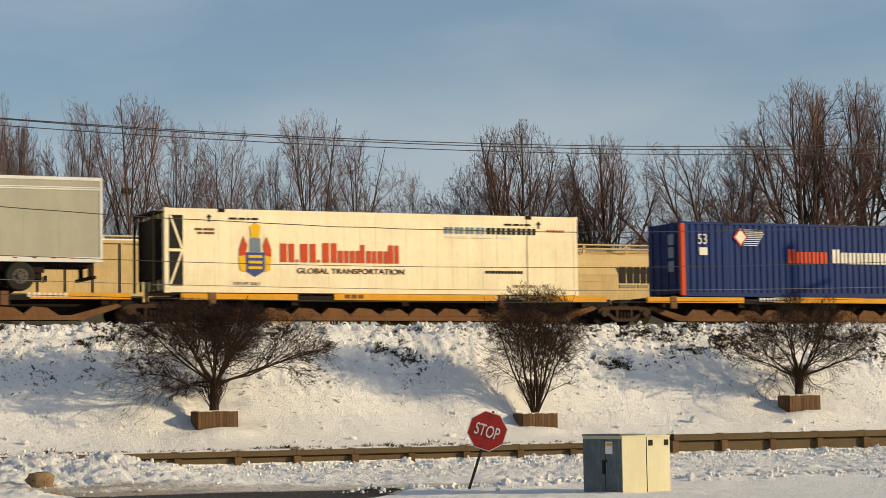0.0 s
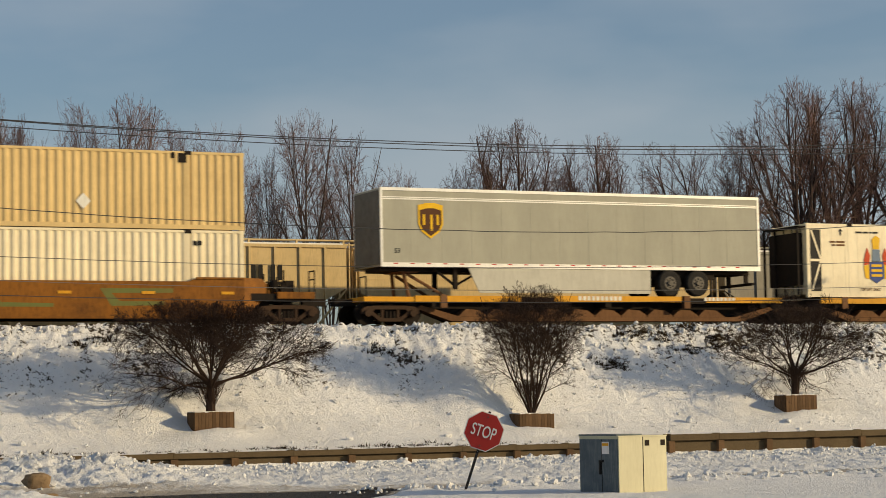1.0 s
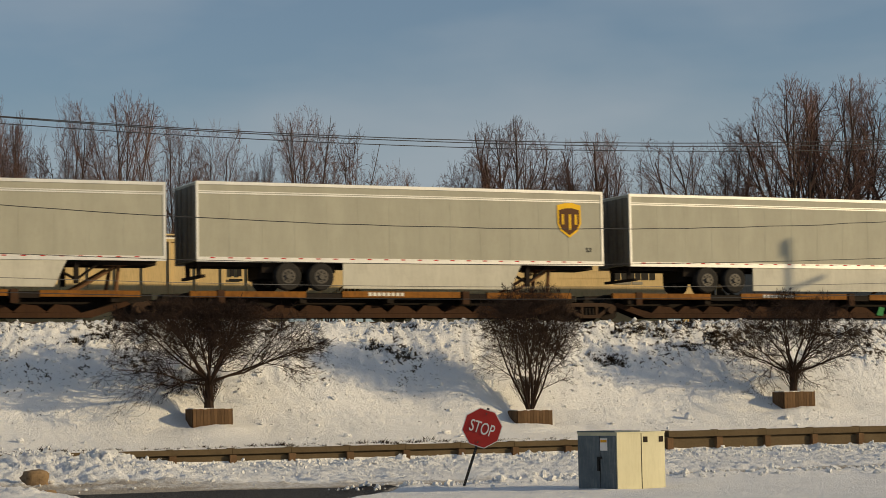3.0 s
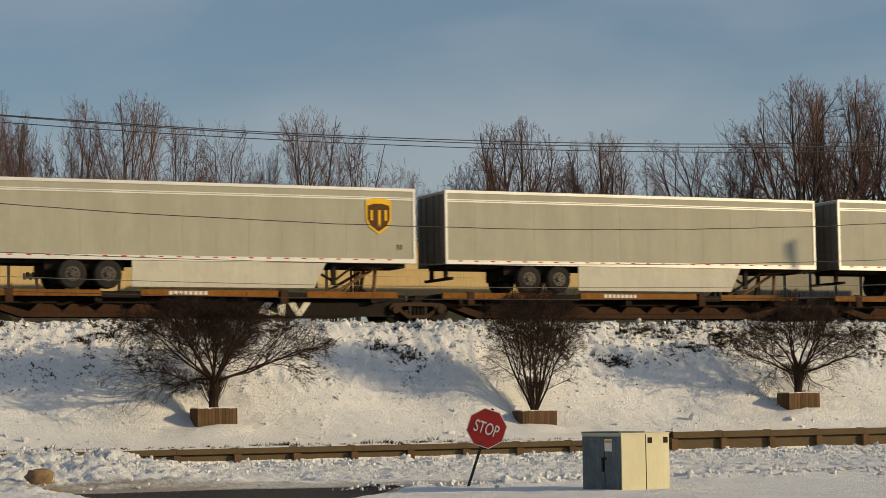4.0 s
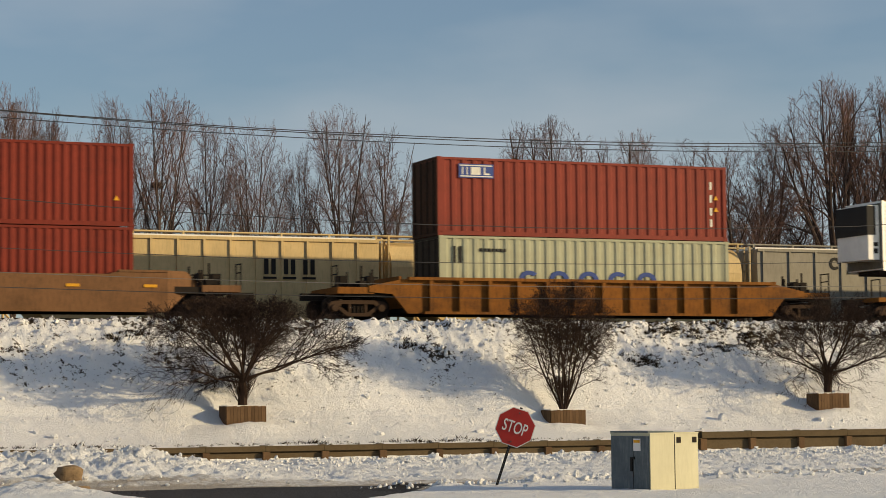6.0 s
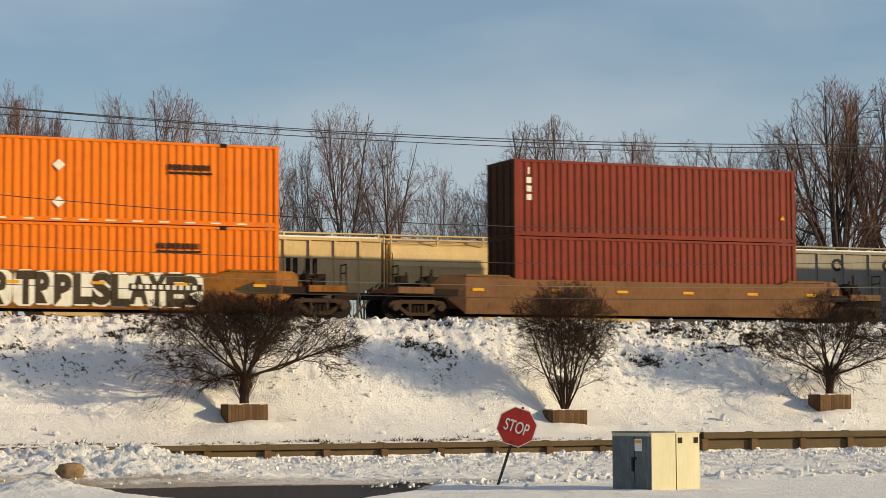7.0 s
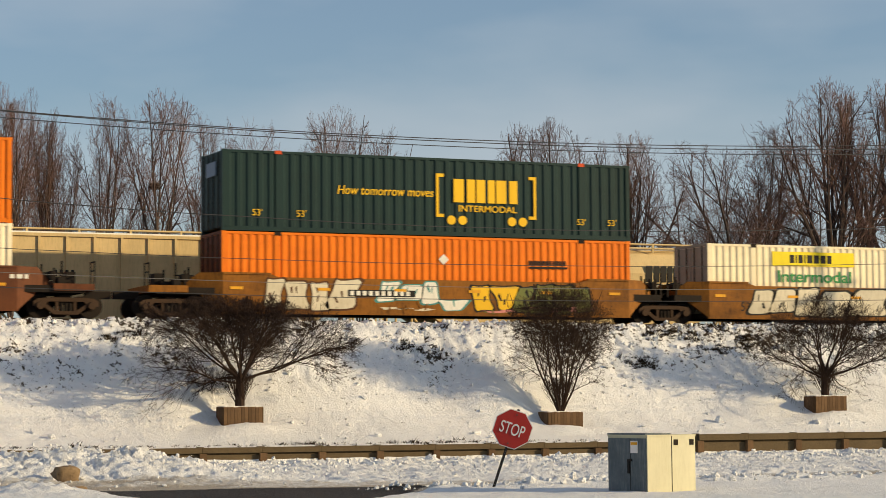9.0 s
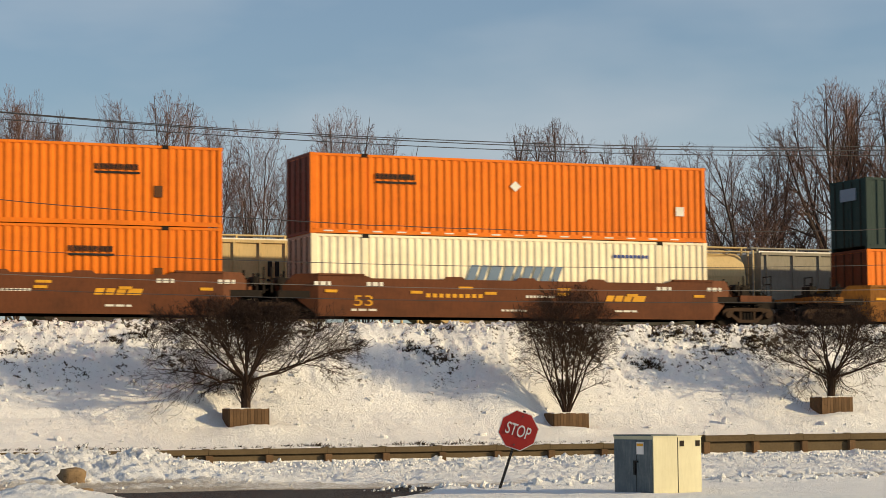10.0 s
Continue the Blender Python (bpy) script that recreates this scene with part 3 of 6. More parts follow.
def well_platform(u0, u1, paint, label, group, ribbed=False, first=True, last=True, top=1.58):
    """A double-stack well between the truck centres u0 and u1."""
    n = u1 - u0
    car = rolling(thing("well_car_platform", label, "railway wagon", group), u0)
    for y0, y1 in ((-1.46, -1.36), (1.36, 1.46)):
        if ribbed:
            pts = [(0.3, 0.98), (1.2, 0.92), (1.8, 0.22), (n - 1.8, 0.22), (n - 1.2, 0.92), (n - 0.3, 0.98), (n - 0.3, 1.20), (n - 1.6, top - 0.12), (1.6, top - 0.12), (0.3, 1.20)]
        if ribbed:
            plates("side_sill", [pts], y0, y1, paint, car)
            continue
        a, b, t = 1.75, n - 1.75, top + 0.06
        plates("side_sill", [[(a, 0.22), (b, 0.22), (b, t), (n - 3.4, t), (n - 3.8, top - 0.08), (3.8, top - 0.08), (3.4, t), (a, t)]], y0, y1, paint, car)
        for e, m in ((0.0, 1), (n, -1)):
            wing = [(e + m * q, z) for q, z in ((0.55, 0.86), (1.0, 0.86), (1.75, 0.22), (1.75, t), (1.0, t), (0.55, 1.30))]
            bm = bmesh.new()
            prism(bm, wing, y0, y1)
            for v in bm.verts:
                v.co.y += (0.45 if y0 < 0 else -0.45) * (1.75 - m * (v.co.x - e))
            part("end_wing", bm, paint, car)
    if ribbed:
        boxes("top_chord", [(1.8, n - 1.8, -1.64, -1.34, top - 0.15, top - 0.04)], paint, car)
        boxes("bottom_chord", [(2.4, n - 2.4, -1.62, -1.36, 0.20, 0.30)], paint, car)
        k = 2.6
        while k < n - 2.4:
            boxes("side_post", [(k, k + 0.15, -1.62, -1.45, 0.3, top - 0.15)], paint, car)
            k += 1.17
    else:
        boxes("top_chord", [(1.75, 3.5, -1.50, -1.34, top + 0.0, top + 0.07), (n - 3.5, n - 1.75, -1.50, -1.34, top + 0.0, top + 0.07)], paint, car)
        boxes("bottom_chord", [(1.7, n - 1.7, -1.48, -1.36, 0.20, 0.28)], paint, car)
        boxes("reflector", [(a, a + 0.46, -1.490, -1.459, 1.05, 1.15) for a in (2.0, n * 0.27, n * 0.42, n * 0.57, n * 0.72, n - 2.6)], "yellow", car)
    boxes("well_floor", [(1.65, n - 1.65, -1.36, 1.36, 0.24, 0.42)], "grime", car)
    boxes("end_deck", [(-0.6 if first else 0.3, 1.6, -1.34, 1.34, 0.86, 1.10), (n - 1.6, n + 0.6 if last else n - 0.3, -1.34, 1.34, 0.86, 1.10)], "grime", car)
    boxes("bulkhead", [(1.5, 1.6, -1.34, 1.34, 1.1, top), (n - 1.6, n - 1.5, -1.34, 1.34, 1.1, top)], paint, car)
    for a, on in ((-0.9, first), (n + 0.9, last)):
        if on:
            s = -1 if a < 0 else 1
            boxes("end_sill", [(min(a, a - s * 1.4), max(a, a - s * 1.4), -1.42, 1.42, 0.92, 1.16)], paint, car)
            boxes("grab_rail", [(a, a + 0.04, y, y + 0.04, 1.0, 1.95) for y in (-1.36, -0.8)] + [(a, a + 0.04, -1.36, -0.8, 1.6, 1.64), (a, a + 0.04, -1.36, -0.8, 1.9, 1.94)], "grime", car)
            boxes("coupler", [(min(a, a + s * 0.9), max(a, a + s * 0.9), -0.15, 0.15, 0.72, 0.98)], "grime", car)
            boxes("brake_gear", [(a - s * 0.75, a - s * 0.45, -0.5, 0.1, 1.16, 1.62), (a - s * 1.2, a - s * 0.95, -1.2, -0.7, 1.12, 1.4)], "grime", car)
    for s, x in ((1, 0.0), (-1, n)):
        bm = bmesh.new()
        for k, y, hh in ((0.15, -1.05, 1.95), (0.45, -1.2, 1.7), (0.75, -0.6, 1.85), (0.1, 0.3, 1.8)):
            box(bm, x + s * k - 0.03, x + s * k + 0.03, y - 0.03, y + 0.03, 1.0, hh)
        box(bm, min(x + s * 0.1, x + s * 0.8), max(x + s * 0.1, x + s * 0.8), -1.08, -1.02, 1.5, 1.55)
        box(bm, x - 0.30, x + 0.30, -0.9, 0.9, 1.05, 1.32)
        tube(bm, (x + s * 0.5, -1.1, 1.45), (x + s * 0.5, -0.75, 1.45), 0.16, n=10)
        tube(bm, (x - 0.45, -1.0, 0.9), (x + 0.2, -1.0, 1.25), 0.03, n=6)
        part("end_gear", bm, "grime", car, "black brake gear and handrails at the end")
    truck(car, 0.0)
    if last:
        truck(car, n)
    return car


def ribbed_panel(x0, x1, y, z0, z1, pitch, depth, out_side):
    """A corrugated wall; out_side is -1 towards the road."""
    bm = bmesh.new()
    xs, off = [], []
    k = x0
    while k < x1 - pitch * 0.5:
        for f, d in ((0, 0), (0.36, 0), (0.5, 1), (0.86, 1)):
            xs.append(k + f * pitch)
            off.append(d)
        k += pitch
    xs.append(x1)
    off.append(0)
    rows = []
    for z in (z0, z1):
        rows.append([bm.verts.new((x, y - out_side * depth * d, z)) for x, d in zip(xs, off)])
    for i in range(len(xs) - 1):
        bm.faces.new((rows[0][i], rows[0][i + 1], rows[1][i + 1], rows[1][i]))
    return bm


def container(label, u, z0, length, high, paint, group="containers on the train", pitch=0.30, depth=0.036, wide=2.59, posts=True, frame_paint=None, plain=False, door_paint=None):
    frame_paint, door_paint = frame_paint or paint, door_paint or paint
    h = wide / 2
    c = rolling(thing("shipping_container", label, "container", group), u, z0)
    boxes("shell", [(0.06, length - 0.06, -h + 0.055, h - 0.055, 0.12, high - 0.02)], paint, c)
    for s in (-1, 1):
        if plain:
            boxes("side_panel", [(0.15, length - 0.15, min(s * (h - 0.01), s * (h - 0.05)), max(s * (h - 0.01), s * (h - 0.05)), 0.16, high - 0.10)], paint, c)
            if s < 0:
                k = 0.6
                while k < length - 0.4:
                    boxes("seam", [(k, k + 0.03, -h + 0.004, -h + 0.02, 0.17, high - 0.11)], paint, c)
                    k += 0.61
        else:
            part("side_panel", ribbed_panel(0.14, length - 0.14, s * (h - 0.012), 0.15, high - 0.09, pitch, depth, s), paint, c)
        boxes("top_rail", [(0.1, length - 0.1, min(s * h, s * (h - 0.08)), max(s * h, s * (h - 0.08)), high - 0.10, high - 0.012)], frame_paint, c)
        boxes("bottom_rail", [(0.1, length - 0.1, min(s * h, s * (h - 0.08)), max(s * h, s * (h - 0.08)), 0.015, 0.17)], frame_paint, c)
        for x in (0, length - 0.15):
            boxes("corner_post", [(x, x + 0.15, min(s * h, s * (h - 0.15)), max(s * h, s * (h - 0.15)), 0.06, high - 0.06)], frame_paint, c)
            for z in (0, high - 0.12):
                boxes("corner_casting", [(x - 0.005, x + 0.17, min(s * (h + 0.006), s * (h - 0.16)), max(s * (h + 0.006), s * (h - 0.16)), z, z + 0.12)], frame_paint, c)
        if posts:
            for x in (1.98, length - 2.14):
                boxes("stacking_post", [(x, x + 0.16, min(s * (h - 0.004), s * (h - 0.1)), max(s * (h - 0.004), s * (h - 0.1)), 0.1, high - 0.1)], frame_paint, c)
                boxes("stacking_casting", [(x - 0.04, x + 0.22, min(s * (h + 0.004), s * (h - 0.14)), max(s * (h + 0.004), s * (h - 0.14)), high - 0.13, high + 0.006)], "grime", c)
    boxes("roof", [(0.1, length - 0.1, -h + 0.04, h - 0.04, high - 0.03, high - 0.008)], paint, c)
    for s in (-1, 1):
        boxes("door", [(0.0, 0.055, min(s * 0.02, s * (h - 0.15)), max(s * 0.02, s * (h - 0.15)), 0.14, high - 0.12)], door_paint, c)
        for y in (0.3, 0.9):
            bm = bmesh.new()
            tube(bm, (-0.03, s * y, 0.1), (-0.03, s * y, high - 0.1), 0.02, n=6)
            part("lock_rod", bm, "grime", c)
    for z in (0.5, 1.1, 1.7, 2.3):
        boxes("door_rib", [(-0.012, 0.0, -h + 0.2, h - 0.2, z, z + 0.1)], door_paint, c)
    # when the end is painted darker for its shade, its posts and rails follow
    if door_paint != paint:
        boxes("door_surround", [(-0.012, -0.006, min(s * h, s * (h - 0.15)), max(s * h, s * (h - 0.15)), 0.0, high) for s in (-1, 1)] + [(-0.012, -0.006, -h + 0.16, h - 0.16, 0.0, 0.13), (-0.012, -0.006, -h + 0.16, h - 0.16, high - 0.11, high)], door_paint, c)
    return c


def tyre_pair(parent, x, z, rim):
    for y in (-1.28, 1.0):
        bm = bmesh.new()
        tube(bm, (x, y + 0.02, z), (x, y + 0.28, z), 0.50, n=24)
        tube(bm, (x, y - 0.02, z), (x, y + 0.02, z), 0.45, 0.50, n=24)
        ob = part("wheel", bm, "rubber", parent)
        bm = bmesh.new()
        tube(bm, (x, y - 0.035, z), (x, y - 0.005, z), 0.25, 0.29, n=18)
        tube(bm, (x, y - 0.09, z), (x, y - 0.03, z), 0.09, 0.11, n=12)
        part("rim", bm, rim, ob)
        for k in range(8):
            a = k * math.tau / 8
            bm = bmesh.new()
            tube(bm, (x + 0.17 * math.cos(a), y - 0.042, z + 0.17 * math.sin(a)), (x + 0.17 * math.cos(a), y - 0.036, z + 0.17 * math.sin(a)), 0.035, n=8)
            part("vent_hole", bm, "black", ob)


def shield(parent, x, z, w, h, y=-1.305):
    """A shield-shaped carrier badge, gold on brown, without letters."""
    def outline(k):
        a, b = w / 2 * k, h / 2 * k
        return [(x - a, z + b * 0.86), (x - a * 0.4, z + b * 0.98), (x + a * 0.3, z + b), (x + a, z + b * 0.86), (x + a, z - b * 0.2), (x + a * 0.75, z - b * 0.6), (x, z - b), (x - a * 0.75, z - b * 0.6), (x - a, z - b * 0.2)]
    badge = plates("badge", [outline(1)], y - 0.006, y, "gold", parent, "shield badge in gold and brown")
    plates("badge_field", [[(a, b - (0.08 * h if b > z + h * 0.3 else 0)) for a, b in outline(0.86)]], y - 0.010, y - 0.006, "brown", badge)
    bm = bmesh.new()
    for a in (-0.27, 0.03, 0.28):
        box(bm, x + a * w - 0.045, x + a * w + 0.045, y - 0.014, y - 0.010, z - h * (0.28 if a == 0.03 else 0.12), z + h * 0.17)
    part("badge_bar", bm, "gold", badge)


def trailer(label, u, top, length=16.15, wheels_right=True, paint="grey", badge=True, group="road trailers on the train", base=1.09, ribs=False, axle=2.85, skirt_from=3.5):
    h, floor = 1.30, 2.10
    t = rolling(thing("semi_trailer", label, "trailer", group), u)
    boxes("body", [(0.03, length - 0.03, -h + 0.012, h - 0.012, floor + 0.05, top - 0.03)], paint, t)
    for s in (-1, 1):
        a, b = min(s * h, s * (h - 0.06)), max(s * h, s * (h - 0.06))
        if s < 0:
            boxes("upper_rail", [(0.0, length, a - 0.012, b, top - 0.11, top)], "alu", t)
            boxes("lower_rail", [(0.0, length, a - 0.012, b, floor, floor + 0.17)], "alu", t)
        else:
            boxes("upper_rail", [(0.0, length, a, b + 0.012, top - 0.11, top)], "alu", t)
            boxes("lower_rail", [(0.0, length, a, b + 0.012, floor, floor + 0.17)], "alu", t)
        for x in (0.0, length - 0.09):
            boxes("corner_post", [(x, x + 0.09, a - 0.008 * (s < 0), b + 0.008 * (s > 0), floor, top - 0.02)], "alu", t)
    if not ribs:
        boxes("trim_line", [(0.1, length - 0.1, -h - 0.006, -h + 0.02, top - 0.44, top - 0.395), (0.1, length - 0.1, -h - 0.006, -h + 0.02, top - 0.37, top - 0.335)], "alu", t)
        k = 1.22
        while k < length - 0.5:
            boxes("panel_seam", [(k, k + 0.05, -h + 0.008, -h + 0.02, floor + 0.18, top - 0.45)], paint, t)
            k += 1.22
    else:
        k = floor + 0.28
        while k < top - 0.15:
            boxes("side_rib", [(0.1, length - 0.1, -h - 0.004, -h + 0.02, k, k + 0.035)], paint, t)
            k += 0.165
    bm = bmesh.new()
    k = 0.5
    while k < length - 0.5:
        box(bm, k, k + 0.17, -h - 0.017, -h - 0.010, floor + 0.115, floor + 0.155)
        k += 0.66
    tagged(part("reflector_tape", bm, "redtape", t), kind="stuff")
    bm = bmesh.new()
    k = 0.72
    while k < length - 0.5:
        box(bm, k, k + 0.15, -h - 0.017, -h - 0.010, floor + 0.115, floor + 0.155)
        k += 0.66
    tagged(part("white_tape", bm, "signwhite", t), kind="stuff")
    boxes("roof", [(0.02, length - 0.02, -h + 0.05, h - 0.05, top - 0.03, top - 0.005)], "alu", t)
    mir = (lambda x: x) if wheels_right else (lambda x: length - x)
    # running gear at the rear, landing legs and hitch at the front
    for d in (axle + 1.25, axle):
        tyre_pair(t, mir(length - d), base + 0.51, "rim" if paint == "grey" else "chrome")
    a, b = sorted((mir(length - axle - 1.9), mir(length - axle + 0.9)))
    boxes("bogie_frame", [(a, b, -0.6, 0.6, 1.55, floor), (a, b, -1.0, -0.9, 1.75, floor)], "grime", t)
    a, b = sorted((mir(length - 0.35), mir(length - 0.2)))
    boxes("rear_guard", [(a, b, -1.2, 1.2, 1.55, 1.65), (a, b, -0.7, -0.6, 1.6, floor), (a, b, 0.6, 0.7, 1.6, floor)], "grime", t)
    boxes("underframe", [(0.2, length - 0.2, -0.75, 0.75, floor - 0.12, floor + 0.02)], "grime", t)
    for y in (-0.95, 0.95):
        a = mir(3.1)
        boxes("landing_leg", [(a - 0.08, a + 0.08, y - 0.08, y + 0.08, 1.32, floor)], "grime", t)
    bm = bmesh.new()
    a = mir(3.1)
    for q in (mir(4.3), mir(2.2)):
        tube(bm, (a, -0.95, 1.45), (q, -0.95, floor), 0.05, n=6)
    part("leg_brace", bm, "grime", t)
    a, b = mir(skirt_from), mir(length - axle - 2.1)
    c = mir(skirt_from + 0.45)
    plates("side_skirt", [[(a, floor), (b, floor), (b, 1.18), (c, 1.18)]], -h + 0.02, -h + 0.06, "skirt" if paint == "grey" else "black", t, "flat aerodynamic side skirt")
    a, b = sorted((mir(0.0), mir(0.02)))
    x = -0.02 if wheels_right else length
    # end faces painted darker than the sides, for their shade
    boxes("nose_panel", [(x, x + 0.02, -h + 0.08, h - 0.08, floor + 0.1, top - 0.1)], "end_shade_grey", t)
    if not wheels_right:
        boxes("rear_door", [(-0.03, 0.0, y, y + h - 0.10, floor + 0.08, top - 0.14) for y in (-h + 0.08, 0.02)], "end_shade_grey", t, "grey rear door, darkened for its shade")
        for y in (-0.85, -0.35, 0.35, 0.85):
            bm = bmesh.new()
            tube(bm, (-0.05, y, floor + 0.05), (-0.05, y, top - 0.12), 0.018, n=6)
            part("lock_rod", bm, "rim", t)
    if badge:
        q = mir(2.0) if wheels_right else length - 1.45
        shield(t, q, floor + 1.72, 1.0, 1.32)
        lettering("53", "black", t, 0.55 if wheels_right else length - 0.75, -h, floor + 0.52, 0.17, name="length_mark")
    return t


def hitch(parent, x, s):
    """The folding kingpin stand on a spine car."""
    bm = bmesh.new()
    for y in (-0.7, 0.7):
        tube(bm, (x, y, 1.05), (x - s * 0.15, y * 0.8, 2.0), 0.07, n=6)
        tube(bm, (x + s * 1.5, y, 1.05), (x, y * 0.8, 1.9), 0.06, n=6)
    box(bm, x - 0.4, x + 0.4, -0.7, 0.7, 1.95, 2.05)
    part("hitch_stand", bm, "rust", parent)


# ---- the train, front to back; u is the place of a thing's rear end at 0 s ----
CARS = "wagons of the train"
SPINE1 = "yellow-railed spine car platform with rusty frame"
SPINE2 = "rust-orange spine car platform with grimy frame"
front_car = spine_platform(39.1, 57.7, "yellow", False, True, SPINE1, CARS)
mid_car = spine_platform(20.55, 39.1, "yellow", False, False, SPINE1, CARS)
end_car = spine_platform(2.95, 20.55, "yellow", True, False, SPINE1, CARS)
lettering("ALL PURPOSE SPINE CAR", "dust", mid_car, 12.9, -1.34, 0.92, 0.13, 2.3)
bars("rust", mid_car, 7.0, -1.34, 0.92, 0.14, (0.2, 0.2, 0.2), 0.06)
bars("dust", front_car, 5.9, -1.34, 0.91, 0.14, (0.12,) * 9, 0.04)
bars("dust", end_car, 7.6, -1.34, 0.91, 0.16, (0.14,) * 10, 0.05)
bars("dust", end_car, 13.1, -1.34, 0.91, 0.14, (0.13,) * 8, 0.05)
hitch(end_car, 0.9, 1)

blue = container("dark blue corrugated container with a red end post", 41.55, 1.085, 16.15, 2.93, "blue", pitch=0.29)
boxes("red_post", [(-0.006, 0.16, -1.303, -1.13, 0.06, 2.86)], "crimson", blue, "bright red painted corner post")
lettering("53", "dust", blue, 0.75, -1.30, 2.05, 0.40, 0.40, "length_mark")
bars("dust", blue, 0.80, -1.30, 1.62, 0.30, (0.36,), 0)
plates("diamond_badge", [[(2.35, 2.35), (2.68, 1.98), (3.01, 2.35), (2.68, 2.72)]], -1.312, -1.300, "crimson", blue)
plates("diamond_field", [[(2.43, 2.35), (2.68, 2.06), (2.93, 2.35), (2.68, 2.64)]], -1.318, -1.312, "dust", blue)
boxes("speed_line", [(2.95 - abs(k - 4.5) * 0.03, 3.75 - abs(k - 6) * 0.05, -1.308, -1.300, 2.02 + k * 0.075, 2.05 + k * 0.075) for k in range(9)], "dust", blue)
marks("crimson", blue, 4.85, -1.30, 1.35, 0.56, (0.34,), 0.08)
marks("crimson", blue, 5.24, -1.30, 1.35, 0.46, (0.32, 0.30, 0.30, 0.32), 0.07)
marks("dust", blue, 6.95, -1.30, 1.35, 0.58, (0.34,), 0.07)
marks("dust", blue, 7.36, -1.30, 1.35, 0.46, (0.30, 0.32, 0.30, 0.34, 0.30, 0.32, 0.30, 0.12, 0.34), 0.07)
boxes("door_label", [(-0.05, -0.012, -0.75, -0.35, z, z + 0.42) for z in (1.0, 1.55, 2.05)], "paleblue", blue)

reefer_box = container("cream-white smooth-sided refrigerated container with red bars", 20.87, 1.085, 16.15, 2.975, "cream", plain=True)
# a flat black plate paints the shade inside the open end
boxes("gap_shade", [(0.16, 0.66, -1.301, -1.296, 0.25, 2.72)], "black", reefer_box, "black plate for the shade in the open cooling end")
bm = bmesh.new()
for p, q in (((0.2, 2.7), (0.62, 1.55)), ((0.62, 1.45), (0.2, 0.3))):
    prism(bm, [(p[0] - 0.03, p[1]), (p[0] + 0.05, p[1]), (q[0] + 0.05, q[1]), (q[0] - 0.03, q[1])], -1.318, -1.301)
box(bm, 0.16, 0.66, -1.316, -1.301, 1.44, 1.54)
part("frame_brace", bm, "cream", reefer_box)
boxes("cooling_unit", [(-0.30, 0.0, -1.0, 1.0, 0.5, 2.6)], "grime", reefer_box)
boxes("end_cage", [(-0.42, -0.34, y, y + 0.07, 0.1, 2.86) for y in (-1.25, 0.4, 1.18)] + [(-0.42, 0.0, -1.25, 1.25, 2.80, 2.86)], "grime", reefer_box)
crest = plates("crest", [[(2.98, 1.45), (3.65, 1.45), (3.65, 0.78), (3.31, 0.58), (2.98, 0.78)]], -1.310, -1.300, "inkblue", reefer_box, "blue, red and gold heraldic crest")
plates("crest_band", [[(3.06, z), (3.57, z), (3.57, z + 0.10), (3.06, z + 0.10)] for z in (0.85, 1.05, 1.25)], -1.316, -1.310, "gold", crest)
plates("crest_wing", [[(2.72, 1.55), (2.88, 2.02), (3.02, 1.7), (2.96, 1.35), (2.72, 1.3)], [(3.92, 1.55), (3.75, 2.02), (3.61, 1.7), (3.67, 1.35), (3.92, 1.3)]], -1.309, -1.300, "crimson", crest)
plates("crest_leg", [[(2.70, 1.28), (2.95, 1.34), (2.95, 0.75), (2.76, 0.8)], [(3.93, 1.28), (3.69, 1.34), (3.69, 0.75), (3.86, 0.8)]], -1.308, -1.300, "gold", crest)
plates("crest_helm", [[(3.12, 1.47), (3.52, 1.47), (3.50, 1.95), (3.14, 1.95)]], -1.309, -1.300, "paleblue", crest)
plates("crest_top", [[(3.16, 1.97), (3.46, 1.97), (3.52, 2.4), (3.31, 2.52), (3.12, 2.36)]], -1.309, -1.300, "gold", crest)
for x, hh, ws in ((4.26, 0.66, (0.52,)), (4.84, 0.10, (0.10,)), (5.02, 0.66, (0.58,)), (5.66, 0.10, (0.10,)), (5.86, 0.70, (0.54,)), (6.46, 0.44, (0.40, 0.38)), (7.32, 0.66, (0.16,)), (7.56, 0.44, (0.38, 0.40)), (8.42, 0.66, (0.40,))):
    marks("crimson", reefer_box, x, -1.300, 1.12, hh, ws, 0.06, stroke=0.34)
lettering("GLOBAL TRANSPORTATION", "brown", reefer_box, 4.88, -1.300, 0.72, 0.19, 4.15, bold=0.012)
marks("paleblue", reefer_box, 10.65, -1.30, 2.26, 0.24, (0.34,) * 4, 0.09, stroke=0.24)
marks("black", reefer_box, 12.37, -1.30, 2.26, 0.24, (0.34,) * 5, 0.08, stroke=0.24)
bars("dust", reefer_box, 10.7, -1.302, 2.10, 0.07, (0.9, 0.8, 0.6), 0.2)
bars("black", reefer_box, 12.3, -1.30, 0.80, 0.10, (0.10,) * 12, 0.03)
bars("black", reefer_box, 13.1, -1.30, 2.60, 0.07, (0.3, 0.25, 0.1, 0.25), 0.06)
bars("black", reefer_box, 2.35, -1.30, 2.60, 0.07, (0.3, 0.25, 0.1, 0.25), 0.06)
bars("crimson", reefer_box, 14.85, -1.30, 2.38, 0.08, (0.1,) * 6, 0.03)
bars("rust", reefer_box, 1.1, -1.30, 2.20, 0.07, (0.25, 0.4), 0.06)
bars("rust", reefer_box, 1.2, -1.30, 2.07, 0.07, (0.15, 0.4), 0.06)
lettering("TOP LIFT ONLY", "rust", reefer_box, 2.5, -1.300, 0.28, 0.11, 1.0)
lettering("TOP LIFT ONLY", "rust", reefer_box, 13.4, -1.300, 0.28, 0.11, 1.0)
